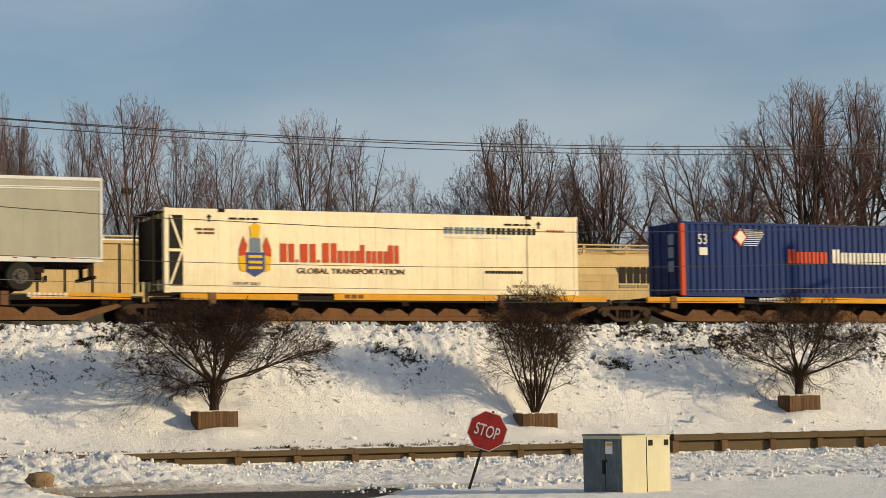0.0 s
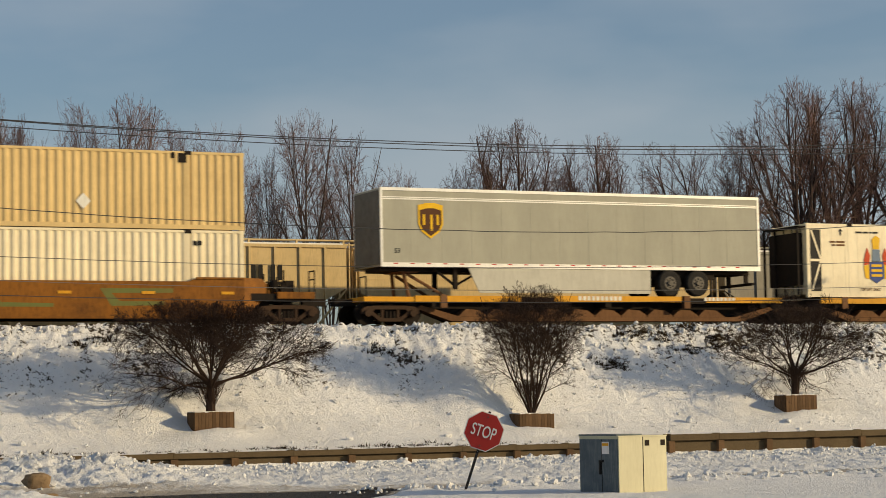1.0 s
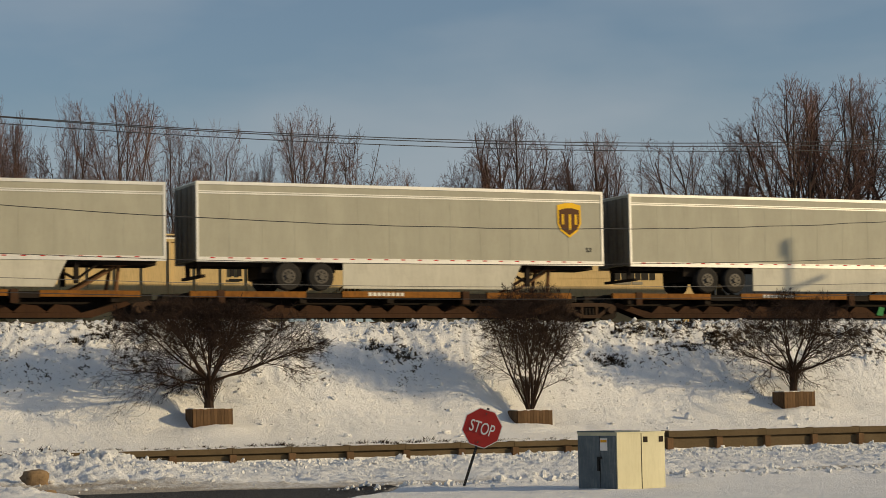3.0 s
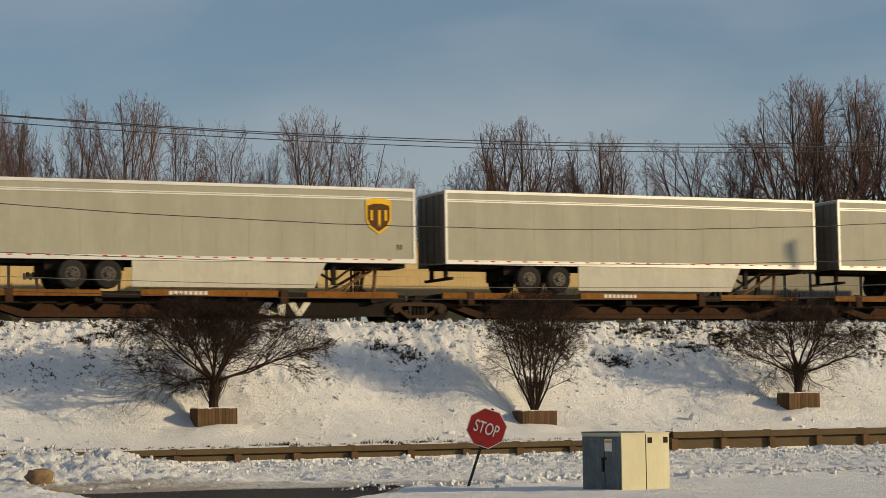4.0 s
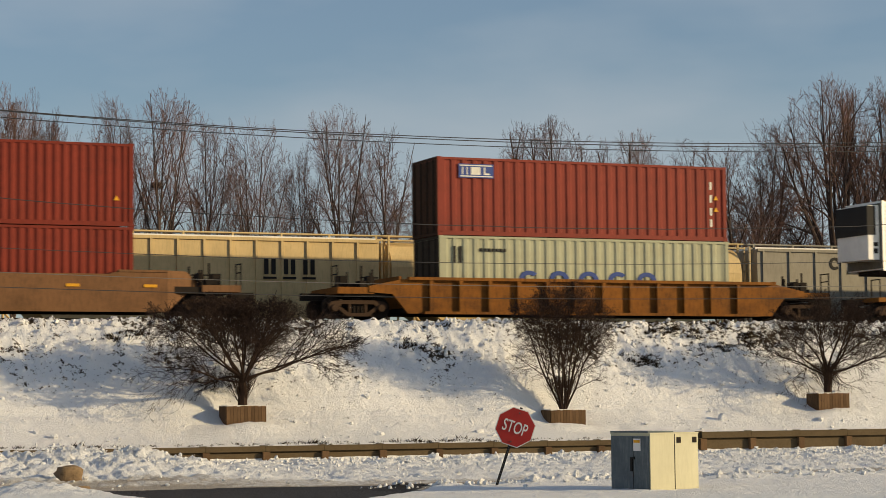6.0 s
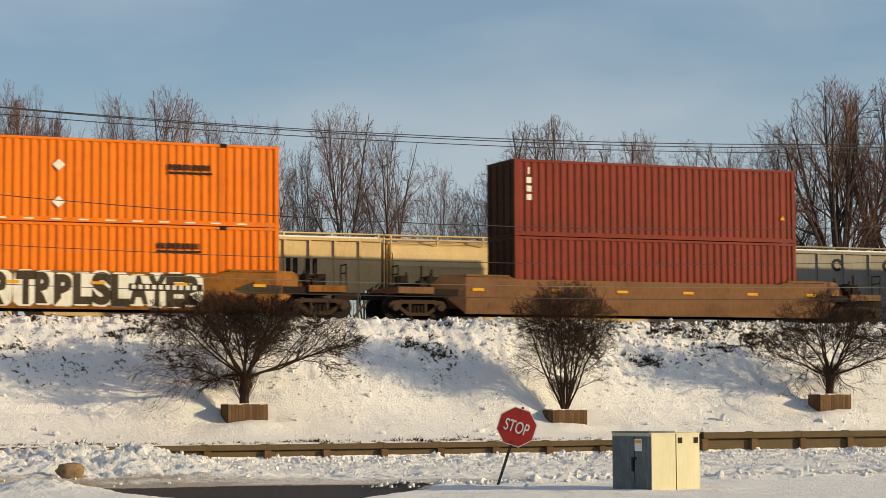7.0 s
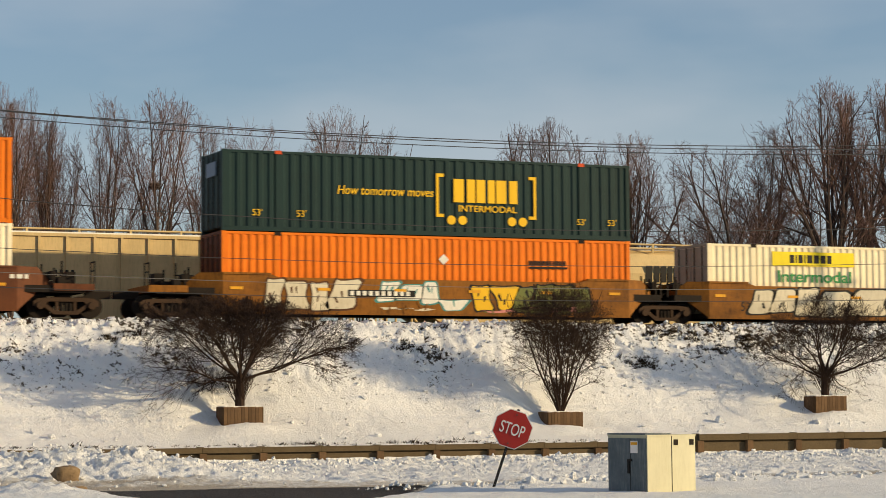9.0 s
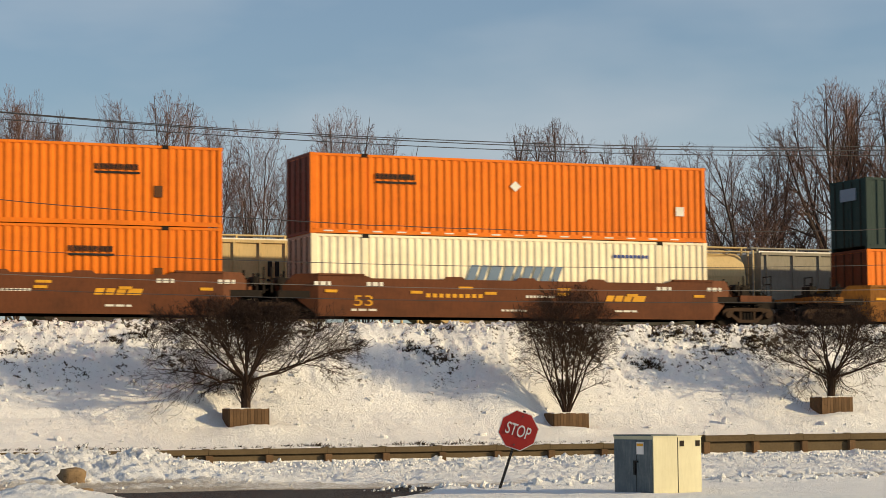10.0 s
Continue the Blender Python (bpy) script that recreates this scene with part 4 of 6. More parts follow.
for k in (1.6, 14.5):
    plates("arrow", [[(k, 2.50), (k + 0.05, 2.50), (k + 0.05, 2.66), (k + 0.12, 2.66), (k + 0.025, 2.78), (k - 0.07, 2.66), (k, 2.66)]], -1.306, -1.300, "black", reefer_box)

trailer("grey dry-van road trailer with silver rails and shield badge", 2.52, 5.02, wheels_right=True)

beige_car = well_platform(-20.55, -1.0, "ochre", "ochre-yellow double-stack well car with green scrawl", CARS)
for k, pts in enumerate((((3.2, 0.95), (3.5, 1.05), (3.4, 0.6), (3.1, 0.6)), ((8.6, 1.3), (8.9, 1.3), (9.2, 0.75), (11.0, 0.72), (11.0, 0.6), (9.0, 0.6)), ((12.6, 1.25), (15.2, 1.25), (15.2, 1.1), (13.0, 1.08), (13.3, 0.8), (14.9, 0.8), (14.9, 0.66), (13.0, 0.64)), ((5.2, 1.35), (7.4, 1.4), (7.4, 1.26), (5.3, 1.2)))):
    plates("scrawl", [list(pts)], -1.466, -1.4605, "sage", beige_car)
# rear ends painted near black: partly soot, partly the shade they stand in
lower_beige = container("ivory-white corrugated container stacked low in the well", -18.85, 0.42, 16.15, 2.90, "ivory", door_paint="soot_and_shade")
upper_beige = container("faded tan corrugated container with dents, stacked on top", -18.83, 3.33, 16.15, 2.76, "beige", door_paint="soot_and_shade")
plates("placard", [[(10.1, 0.92), (10.36, 1.2), (10.62, 0.92), (10.36, 0.64)]], -1.312, -1.296, "dust", upper_beige)
plates("placard", [[(8.25, 0.5), (8.5, 0.76), (8.75, 0.5), (8.5, 0.24)]], -1.312, -1.296, "dust", lower_beige)
bars("black", upper_beige, 3.0, -1.30, 2.42, 0.10, (0.12,) * 7, 0.05)
bars("black", lower_beige, 2.7, -1.30, 2.35, 0.11, (0.14,) * 8, 0.05)
bars("black", lower_beige, 1.6, -1.30, 2.36, 0.16, (0.1, 0.16), 0.04)
bars("black", lower_beige, 14.3, -1.30, 2.36, 0.16, (0.1, 0.16), 0.04)
boxes("dent_scrape", [(13.75, 14.05, -1.302, -1.29, 2.35, 2.68), (13.5, 13.62, -1.302, -1.29, 2.5, 2.7)], "grime", upper_beige)

five = [(-42.0, -24.96), (-58.75, -42.0), (-75.9, -58.75), (-93.0, -75.9), (-109.3, -93.0)]
five_cars = [spine_platform(a, b, "ochre", i == 4, i == 0, SPINE2, CARS, "darkrust_and_shade") for i, (a, b) in enumerate(five)]
for c in five_cars:
    bars("dust", c, 7.6, -1.34, 0.91, 0.13, (0.13,) * 8, 0.05)
for c, (a, b) in zip(five_cars[:4], five[:4]):
    hitch(c, b - a - 1.6, -1)
hitch(five_cars[4], 1.3, 1)
tag = boxes("tag_panel", [(10.6, 16.2, -0.99, -0.952, 0.18, 0.72)], "grime", five_cars[3], "sprayed scrawl in white and dark green")
plates("scrawl", [[(10.9, 0.3), (11.25, 0.68), (11.5, 0.66), (11.3, 0.42), (11.7, 0.28), (11.4, 0.2)], [(11.7, 0.62), (12.0, 0.7), (11.95, 0.2), (11.75, 0.22)], [(12.1, 0.66), (12.35, 0.7), (12.5, 0.4), (12.7, 0.7), (12.95, 0.68), (12.6, 0.2), (12.4, 0.2)]], -1.02, -0.992, "dust", five_cars[3])
plates("scrawl", [[(13.2, 0.25), (13.35, 0.6), (13.6, 0.55), (13.5, 0.22)], [(13.7, 0.6), (13.95, 0.66), (14.1, 0.25), (13.8, 0.22)], [(14.2, 0.3), (14.3, 0.62), (14.6, 0.6), (14.5, 0.25)]], -1.0, -0.96, "leaf", five_cars[0])
for u, top in ((-40.3, 4.90), (-57.6, 4.94), (-74.85, 4.86), (-92.2, 4.86)):
    trailer("grey dry-van road trailer with shield badge, wheels trailing", u, top, wheels_right=False, badge=u != -74.85, axle=3.4)

reefer_trailer = trailer("white refrigerated road trailer with black lettering", -110.15, 4.93, 16.25, wheels_right=True, paint="white", badge=False, ribs=True, axle=3.5, skirt_from=5.55)
boxes("name_panel", [(5.10, 7.22, -1.308, -1.3045, 4.14, 4.72)], "black", reefer_trailer, "black panel behind white name blocks")
marks("white", reefer_trailer, 5.28, -1.308, 4.08, 0.50, (0.40, 0.40, 0.12, 0.48, 0.36), 0.06, stroke=0.34)
lettering("INTERMODAL", "black", reefer_trailer, 7.42, -1.306, 4.16, 0.34, 3.45, slant=0.3, bold=0.008)
pb = plates("road_badge", [[(7.27, 3.85), (7.42, 3.95), (8.07, 4.02), (8.72, 3.95), (8.87, 3.85), (8.67, 3.1), (8.07, 2.78), (7.47, 3.1)]], -1.314, -1.304, "black", reefer_trailer, "black shield badge with a road")
plates("badge_line", [[(7.77, 3.05), (7.87, 3.05), (8.04, 3.9), (7.98, 3.9)], [(8.14, 3.9), (8.20, 3.9), (8.40, 3.05), (8.28, 3.05)], [(7.87, 3.2), (8.27, 3.2), (8.27, 3.26), (7.87, 3.26)], [(7.92, 3.5), (8.22, 3.5), (8.22, 3.56), (7.92, 3.56)]], -1.320, -1.314, "dust", pb)
bars("rust", reefer_trailer, 6.45, -1.306, 2.42, 0.12, (0.15,) * 15, 0.03)
boxes("top_stripe", [(0.1, 13.2, -1.316, -1.28, 4.885, 4.945)], "rust", reefer_trailer, "rust-brown stripe on the upper edge")
boxes("side_bead", [(0.3, 15.9, -1.322, -1.30, 2.60, 2.66)], "alu", reefer_trailer)
boxes("cooling_unit", [(-0.55, 0.0, -1.1, 1.1, 2.55, 4.75)], "white", reefer_trailer, "white cooling unit with black top")
boxes("unit_grille", [(-0.60, -0.2, -1.12, 1.12, 3.55, 4.72)], "black", reefer_trailer)
boxes("unit_panel", [(-0.3, -0.1, -1.115, -1.10, 2.8, 3.0), (-0.3, -0.1, -1.115, -1.10, 3.1, 3.25)], "black", reefer_trailer)
bm = bmesh.new()
tube(bm, (5.15, -1.24, 1.72), (5.15, 0.2, 1.72), 0.31, n=20)
part("fuel_tank", bm, "chrome", reefer_trailer, "round polished fuel tank")
boxes("eco_panel", [(6.25, 7.35, -1.30, -1.279, 1.52, 1.86)], "leaf", reefer_trailer)
lettering("eco", "dust", reefer_trailer, 6.32, -1.302, 1.60, 0.18, 0.5, slant=0.2)
plates("diamond_mark", [[(8.55 + k, 1.7), (8.8 + k, 1.96), (9.05 + k, 1.7), (8.8 + k, 1.44)] for k in (0, 0.52)], -1.295, -1.279, "dust", reefer_trailer)
boxes("side_marker", [(2.55, 2.75, -1.312, -1.302, 2.45, 2.72), (12.6, 12.8, -1.312, -1.302, 2.45, 2.72)], "yellow", reefer_trailer)
plates("mud_mark", [[(3.3, 2.05), (4.5, 2.05), (3.9, 1.35)]], -1.296, -1.280, "dust", reefer_trailer)

well_platform(-132.6, -113.7, "tawny", "rusty orange well car with ribbed sides", CARS, ribbed=True)
# rear end painted near black for its shade
seagrey_box = container("grey-green corrugated container with blue lettering bars", -129.45, 0.42, 12.19, 2.695, "seagrey", door_paint="soot_and_shade", posts=False, wide=2.46, pitch=0.42, depth=0.05)
for k in range(5):
    bm = bmesh.new()
    cx = 3.62 + k * 1.24
    pts = 18
    for i in range(pts):
        if k in (0, 3) and i in (16, 17, 0, 1):
            continue
        a, b = i * math.tau / pts, (i + 1) * math.tau / pts
        prism(bm, [(cx + 0.42 * math.cos(a), 1.12 + 0.33 * math.sin(a)), (cx + 0.42 * math.cos(b), 1.12 + 0.33 * math.sin(b)), (cx + 0.22 * math.cos(b), 1.12 + 0.17 * math.sin(b)), (cx + 0.22 * math.cos(a), 1.12 + 0.17 * math.sin(a))], -1.236, -1.222)
    part("ring_mark", bm, "inkblue", seagrey_box)
bars("black", seagrey_box, 0.55, -1.23, 1.7, 0.6, (0.10, 0.12), 0.12)
bars("black", seagrey_box, 1.6, -1.23, 2.12, 0.12, (0.12,) * 7, 0.04)
# rear end painted dark for its shade, here and on the maroon boxes
red = container("brick-red corrugated container stacked on top", -129.5, 3.12, 12.19, 2.90, "red", door_paint="darkrust_and_shade", posts=False, wide=2.46, pitch=0.43, depth=0.055)
panel = boxes("carrier_panel", [(0.85, 2.25, -1.246, -1.225, 2.14, 2.66)], "inkblue", red, "blue and white carrier panel")
boxes("panel_line", [(0.90, 2.20, -1.252, -1.246, 2.58, 2.62), (0.90, 2.20, -1.252, -1.246, 2.18, 2.22), (0.98, 1.02, -1.252, -1.246, 2.26, 2.54), (1.16, 1.2, -1.252, -1.246, 2.26, 2.54), (1.34, 1.72, -1.252, -1.246, 2.26, 2.54), (1.86, 1.92, -1.252, -1.246, 2.26, 2.54), (1.92, 2.1, -1.252, -1.246, 2.26, 2.32)], "dust", panel)
for z in (0.55, 1.0, 1.5, 2.0):
    bars("dust", red, 11.45, -1.23, z, 0.3, (0.09,), 0)
plates("warning_mark", [[(11.62, z), (11.82, z), (11.72, z + 0.17)] for z in (1.15, 1.6)], -1.24, -1.222, "yellow", red)

well_platform(-156.95, -138.0, "rust", "rusty orange-brown well car carrying maroon boxes", CARS)
for z0, hh in ((0.42, 2.72), (3.15, 2.88)):
    m = container("maroon corrugated container with rusty streaks", -153.1, z0, 12.19, hh, "maroon", door_paint="darkrust_and_shade", posts=False, wide=2.46, pitch=0.30)
    if z0 > 1:
        x0 = 0.55
        bars("dust", m, x0, -1.23, 2.32, 0.26, (0.07,), 0)
        for z in (1.98, 1.66, 1.34):
            bars("dust", m, x0 - 0.06, -1.23, z, 0.22, (0.2,), 0)
    plates("warning_mark", [[(11.5, 0.9), (11.7, 0.9), (11.6, 1.07)]], -1.24, -1.222, "yellow", m)

WELL3 = "orange-brown well car unit with sprayed scrawl"
org_car = well_platform(-180.2, -160.75, "ochre", WELL3, CARS, first=False)
scrawl_car = well_platform(-199.75, -180.2, "ochre", WELL3, CARS, first=False, last=False)
green_car = well_platform(-219.25, -199.75, "ochre", WELL3, CARS, last=False)


def rounded(pts, times=2):
    for _ in range(times):
        pts = [q for (a, b), (e, f) in zip(pts, pts[1:] + pts[:1]) for q in ((a * 0.78 + e * 0.22, b * 0.78 + f * 0.22), (a * 0.22 + e * 0.78, b * 0.22 + f * 0.78))]
    return pts


def block_letters(parent, seed, x0, x1, z0, z1, fill, edge, step=0.95):
    """Sprayed fat patches with dark edges and slashes, of no readable form."""
    rnd = random.Random(seed)
    x = x0
    while x < x1 - step * 0.5:
        w = step * rnd.uniform(0.55, 1.25)
        lo, hi = z0 + rnd.uniform(0, 0.16), z1 - rnd.uniform(0, 0.20)
        s, t, m = rnd.uniform(-0.25, 0.25) * w, rnd.uniform(-0.2, 0.2) * w, (lo + hi) / 2
        pts = rounded([(x - s, lo), (x + w * 0.5, lo + rnd.uniform(-0.03, 0.1)), (x + w + t, lo + rnd.uniform(0, 0.08)), (x + w * rnd.uniform(0.75, 1.05), m), (x + w - t, hi), (x + w * 0.4, hi - rnd.uniform(0, 0.12)), (x + s, hi - 0.02), (x + w * rnd.uniform(-0.05, 0.2), m)], rnd.choice((1, 2, 2)))
        cx = x + w / 2
        back = plates("scrawl", [[(cx + (p - cx) * 1.22, m + (q - m) * 1.13) for p, q in pts]], -1.468, -1.4605, edge, parent)
        plates("scrawl_fill", [pts], -1.474, -1.468, fill, back)
        for _ in range(rnd.choice((1, 2, 2, 3))):
            sx, sz = x + w * rnd.uniform(0.2, 0.7), rnd.uniform(lo + 0.15, hi - 0.35)
            k, u = rnd.uniform(-0.12, 0.12), rnd.uniform(0.03, 0.08)
            plates("scrawl_slash", [[(sx, sz), (sx + u, sz + 0.02), (sx + u + k, sz + rnd.uniform(0.18, 0.34)), (sx + k - 0.02, sz + 0.2)]], -1.480, -1.474, edge, back)
        x += w + rnd.uniform(-0.02, 0.06)


for word, x0, x1 in (("TODIEFOR", 3.08, 8.36), ("TRBLSLAYER", 8.52, 15.0)):
    n = len(word)
    for i, ch in enumerate(word):
        w = (x1 - x0) / n
        lo, hi = 0.34 + 0.05 * math.sin(i * 2.3), 1.42 + 0.05 * math.sin(i * 1.7 + 1)
        a = x0 + i * w - 0.03
        plates("scrawl", [rounded([(a - 0.05, lo - 0.05), (a + w, lo - 0.07), (a + w + 0.08, (lo + hi) / 2), (a + w + 0.03, hi + 0.06), (a, hi + 0.05), (a - 0.09, (lo + hi) / 2)], 1)], -1.466 - 0.0006 * (i % 2), -1.4605, "dust", org_car)
        lettering(ch, "soot_and_shade", org_car, a + 0.02, -1.468, lo, hi - lo, w * (0.5 if ch == "I" else 1.04), "scrawl_letter", bold=0.055)
plates("scrawl", [[(16.1, 0.95), (16.9, 1.25), (16.9, 1.12), (17.9, 1.12), (17.9, 0.82), (16.9, 0.82), (16.9, 0.7)]], -1.466, -1.4605, "soot_and_shade", org_car)
block_letters(org_car, 3, 1.9, 3.0, 0.95, 1.5, "dust", "brown", 0.5)
block_letters(green_car, 8, 3.3, 7.3, 0.28, 1.50, "chalk", "brown", 0.95)
block_letters(green_car, 9, 7.6, 10.0, 0.62, 1.46, "dust", "teal", 0.85)
block_letters(green_car, 12, 10.0, 11.1, 0.28, 0.95, "dust", "teal", 1.1)
block_letters(green_car, 18, 7.7, 9.6, 0.28, 0.58, "chalk", "ochre", 0.9)
block_letters(green_car, 10, 11.3, 13.0, 0.30, 1.45, "gold", "black", 0.8)
block_letters(green_car, 13, 13.0, 16.4, 0.28, 1.46, "sage", "black", 1.0)
block_letters(green_car, 15, 11.6, 16.2, 0.34, 0.62, "rose", "sage", 1.1)
block_letters(scrawl_car, 14, 3.6, 9.4, 0.30, 1.48, "chalk", "black", 1.55)
block_letters(scrawl_car, 16, 12.5, 17.3, 0.28, 1.46, "chalk", "black", 1.0)
boxes("plate_panel", [(10.0, 12.2, -1.468, -1.4605, 0.78, 1.18)], "black", scrawl_car)
bars("dust", scrawl_car, 10.15, -1.468, 0.84, 0.28, (0.5, 0.5, 0.5), 0.12)
lettering("53", "black", scrawl_car, 3.15, -1.46, 0.52, 0.34, 0.42, "length_mark")
for c, x in ((org_car, 12.4), (green_car, 6.4)):
    boxes("number_panel", [(x, x + 2.6, -1.486, -1.481, 0.86, 1.10)], "black", c)
    bars("dust", c, x + 0.08, -1.486, 0.90, 0.16, (0.14,) * 10, 0.10)

for z0, hh in ((0.42, 2.74), (3.17, 2.90)):
    o = container("bright orange corrugated container on the stack", -178.5, z0, 16.15, hh, "orange", door_paint="orange_end_shade")
    marks("black", o, 12.1 - (0.4 if z0 < 1 else 0), -1.30, 1.92, 0.20, (0.14,) * 9, 0.035)
    boxes("underline", [(12.1 - (0.4 if z0 < 1 else 0), 13.7 - (0.4 if z0 < 1 else 0), -1.304, -1.296, 1.78, 1.86)], "black", o)
    if z0 > 1:
        plates("placard", [[(8.05, z), (8.27, z + 0.2), (8.49, z), (8.27, z - 0.2)] for z in (0.68, 1.95)], -1.312, -1.296, "dust", o)
        bars("dust", o, 0.5, -1.296, 0.07, 0.05, (0.36,) * 16, 0.58, "reflective_dash")
    bars("brown", o, 2.4, -1.30, 2.30, 0.12, (0.16, 0.16, 0.3, 0.2), 0.06)
    bars("brown", o, 2.4, -1.30, 0.35, 0.10, (0.16, 0.16, 0.3, 0.2), 0.06)

# rear end painted grey for the shade it stands in
white_box = container("white corrugated container with a yellow panel", -197.95, 0.42, 16.15, 2.72, "ivory", door_paint="hoppergrey_and_shade")
yp = boxes("carrier_panel", [(2.9, 6.7, -1.312, -1.296, 1.90, 2.46)], "lemon", white_box, "yellow panel with black bars")
bars("black", yp, 3.7, -1.312, 2.02, 0.32, (0.2, 0.06, 0.2, 0.06, 0.24, 0.24, 0.24, 0.2), 0.07)
lettering("Intermodal", "leaf", white_box, 3.15, -1.300, 1.26, 0.46, 3.4, bold=0.015)

low = container("bright orange corrugated container low in the well", -217.5, 0.42, 16.15, 2.70, "orange", door_paint="orange_end_shade")
marks("black", low, 11.9, -1.30, 1.72, 0.16, (0.14,) * 9, 0.035)
boxes("underline", [(11.9, 13.5, -1.304, -1.296, 1.58, 1.66)], "black", low)
plates("placard", [[(8.25, 1.85), (8.45, 2.05), (8.65, 1.85), (8.45, 1.65)]], -1.312, -1.296, "dust", low)
green_box = container("dark green corrugated container with yellow lettering", -217.48, 3.13, 16.15, 2.88, "green", pitch=0.40, depth=0.05)
lettering("How tomorrow moves", "gold", green_box, 4.3, -1.300, 1.42, 0.32, 3.75, slant=0.2, bold=0.006)
lettering("INTERMODAL", "gold", green_box, 9.05, -1.300, 0.92, 0.24, 2.35, bold=0.01)
boxes("bracket_mark", [(8.15, 8.25, -1.308, -1.296, 0.70, 2.30), (8.25, 8.45, -1.308, -1.296, 2.18, 2.30), (8.25, 8.45, -1.308, -1.296, 0.70, 0.82), (12.1, 12.2, -1.308, -1.296, 0.70, 2.30), (11.9, 12.1, -1.308, -1.296, 2.18, 2.30), (11.9, 12.1, -1.308, -1.296, 0.70, 0.82)], "gold", green_box)
marks("gold", green_box, 8.85, -1.30, 1.26, 0.86, (0.86, 0.74, 0.86), 0.06, stroke=0.36)
for k in (8.75, 9.2, 11.2, 11.65):
    bm = bmesh.new()
    tube(bm, (k, -1.308, 0.60), (k, -1.296, 0.60), 0.17, n=18)
    part("dot_mark", bm, "gold", green_box)
for k in (1.1, 2.75, 13.9, 15.2):
    lettering("53'", "gold", green_box, k, -1.30, 0.55, 0.24, 0.36, "length_mark")
boxes("red_casting", [(k, k + 0.24, -1.306, -1.15, 2.76, 2.89) for k in (1.95, 13.98)], "crimson", green_box, "red painted lifting casting")
boxes("end_window", [(-0.05, -0.012, -0.6, 0.5, 2.0, 2.5)], "paleblue", green_box)

OXIDE_LABEL = "oxide-brown well car unit with pale stencils"
orb_car = well_platform(-242.55, -222.95, "oxide", OXIDE_LABEL, CARS, first=False, top=1.66)
orc_car = well_platform(-262.1, -242.55, "oxide", OXIDE_LABEL, CARS, last=False, top=1.66)
for c in (orb_car, orc_car):
    lettering("53", "yellow", c, 3.1, -1.46, 0.58, 0.38, 0.72, "length_mark")
    plates("hump", [[(k, 1.57), (k + 0.12, 1.68), (k + 0.75, 1.68), (k + 0.87, 1.57)] for k in (6.6, 9.5, 12.4)], -1.455, -1.37, "oxide", c)
    bars("dust", c, 8.9, -1.46, 0.44, 0.07, (0.12,) * 6, 0.06)
    bars("dust", c, 13.6, -1.46, 0.46, 0.07, (0.3, 0.3, 0.2), 0.06)
    bars("yellow", c, 7.2, -1.46, 1.24, 0.09, (0.55,), 0)
    bars("yellow", c, 11.2, -1.46, 1.24, 0.09, (0.55,), 0)
    bars("yellow", c, 5.9, -1.46, 0.92, 0.14, (0.16,) * 9, 0.10)
    bars("yellow", c, 13.2, -1.46, 0.86, 0.22, (0.3, 0.3, 0.3, 0.5), 0.08, slant=0.4)
    bars("dust", c, 9.9, -1.46, 0.95, 0.09, (0.1,) * 8, 0.05)
    for k in (1.6, 3.6, 15.4, 17.6):
        bars("dust", c, k, -1.46, 1.30, 0.14, (0.16, 0.2, 0.12), 0.07)
    bars("dust", c, 3.0, -1.46, 0.40, 0.08, (0.2, 0.3, 0.3), 0.08)
# rear end greyed in its paint, in place of shade
cream_box = container("cream-white corrugated container with grey-blue bars", -241.0, 0.42, 16.15, 2.75, "cream", door_paint="hoppergrey_and_shade")
marks("paleblue", cream_box, 5.95, -1.30, 1.02, 0.70, (0.70, 0.95, 0.20, 0.68, 0.72), 0.12, slant=0.4, stroke=0.30)
bars("inkblue", cream_box, 12.1, -1.30, 2.10, 0.12, (0.12,) * 9, 0.05)
orb = container("bright orange corrugated container on a cream one", -241.03, 3.18, 16.15, 2.90, "orange", door_paint="orange_end_shade")
marks("black", orb, 2.5, -1.30, 2.02, 0.20, (0.14,) * 9, 0.035)
boxes("underline", [(2.5, 4.1, -1.304, -1.296, 1.86, 1.94)], "black", orb)
plates("placard", [[(7.85, 1.92), (8.07, 2.12), (8.29, 1.92), (8.07, 1.72)]], -1.312, -1.296, "dust", orb)
boxes("label_square", [(14.85, 15.2, -1.308, -1.296, 1.0, 1.35)], "dust", orb)
bars("dust", orb, 0.5, -1.296, 0.07, 0.05, (0.36,) * 16, 0.58, "reflective_dash")
for z0, hh in ((0.42, 2.84), (3.27, 2.82)):
    o = container("bright orange corrugated container on the stack", -260.45, z0, 16.15, hh, "orange", door_paint="orange_end_shade")
    marks("black", o, 11.6 - (0.9 if z0 < 1 else 0), -1.30, 1.92, 0.20, (0.14,) * 9, 0.035)
    boxes("underline", [(11.6 - (0.9 if z0 < 1 else 0), 13.2 - (0.9 if z0 < 1 else 0), -1.304, -1.296, 1.78, 1.86)], "black", o)
    boxes("label_square", [(13.7, 14.0, -1.308, -1.296, 1.0, 1.4)], "brown", o)


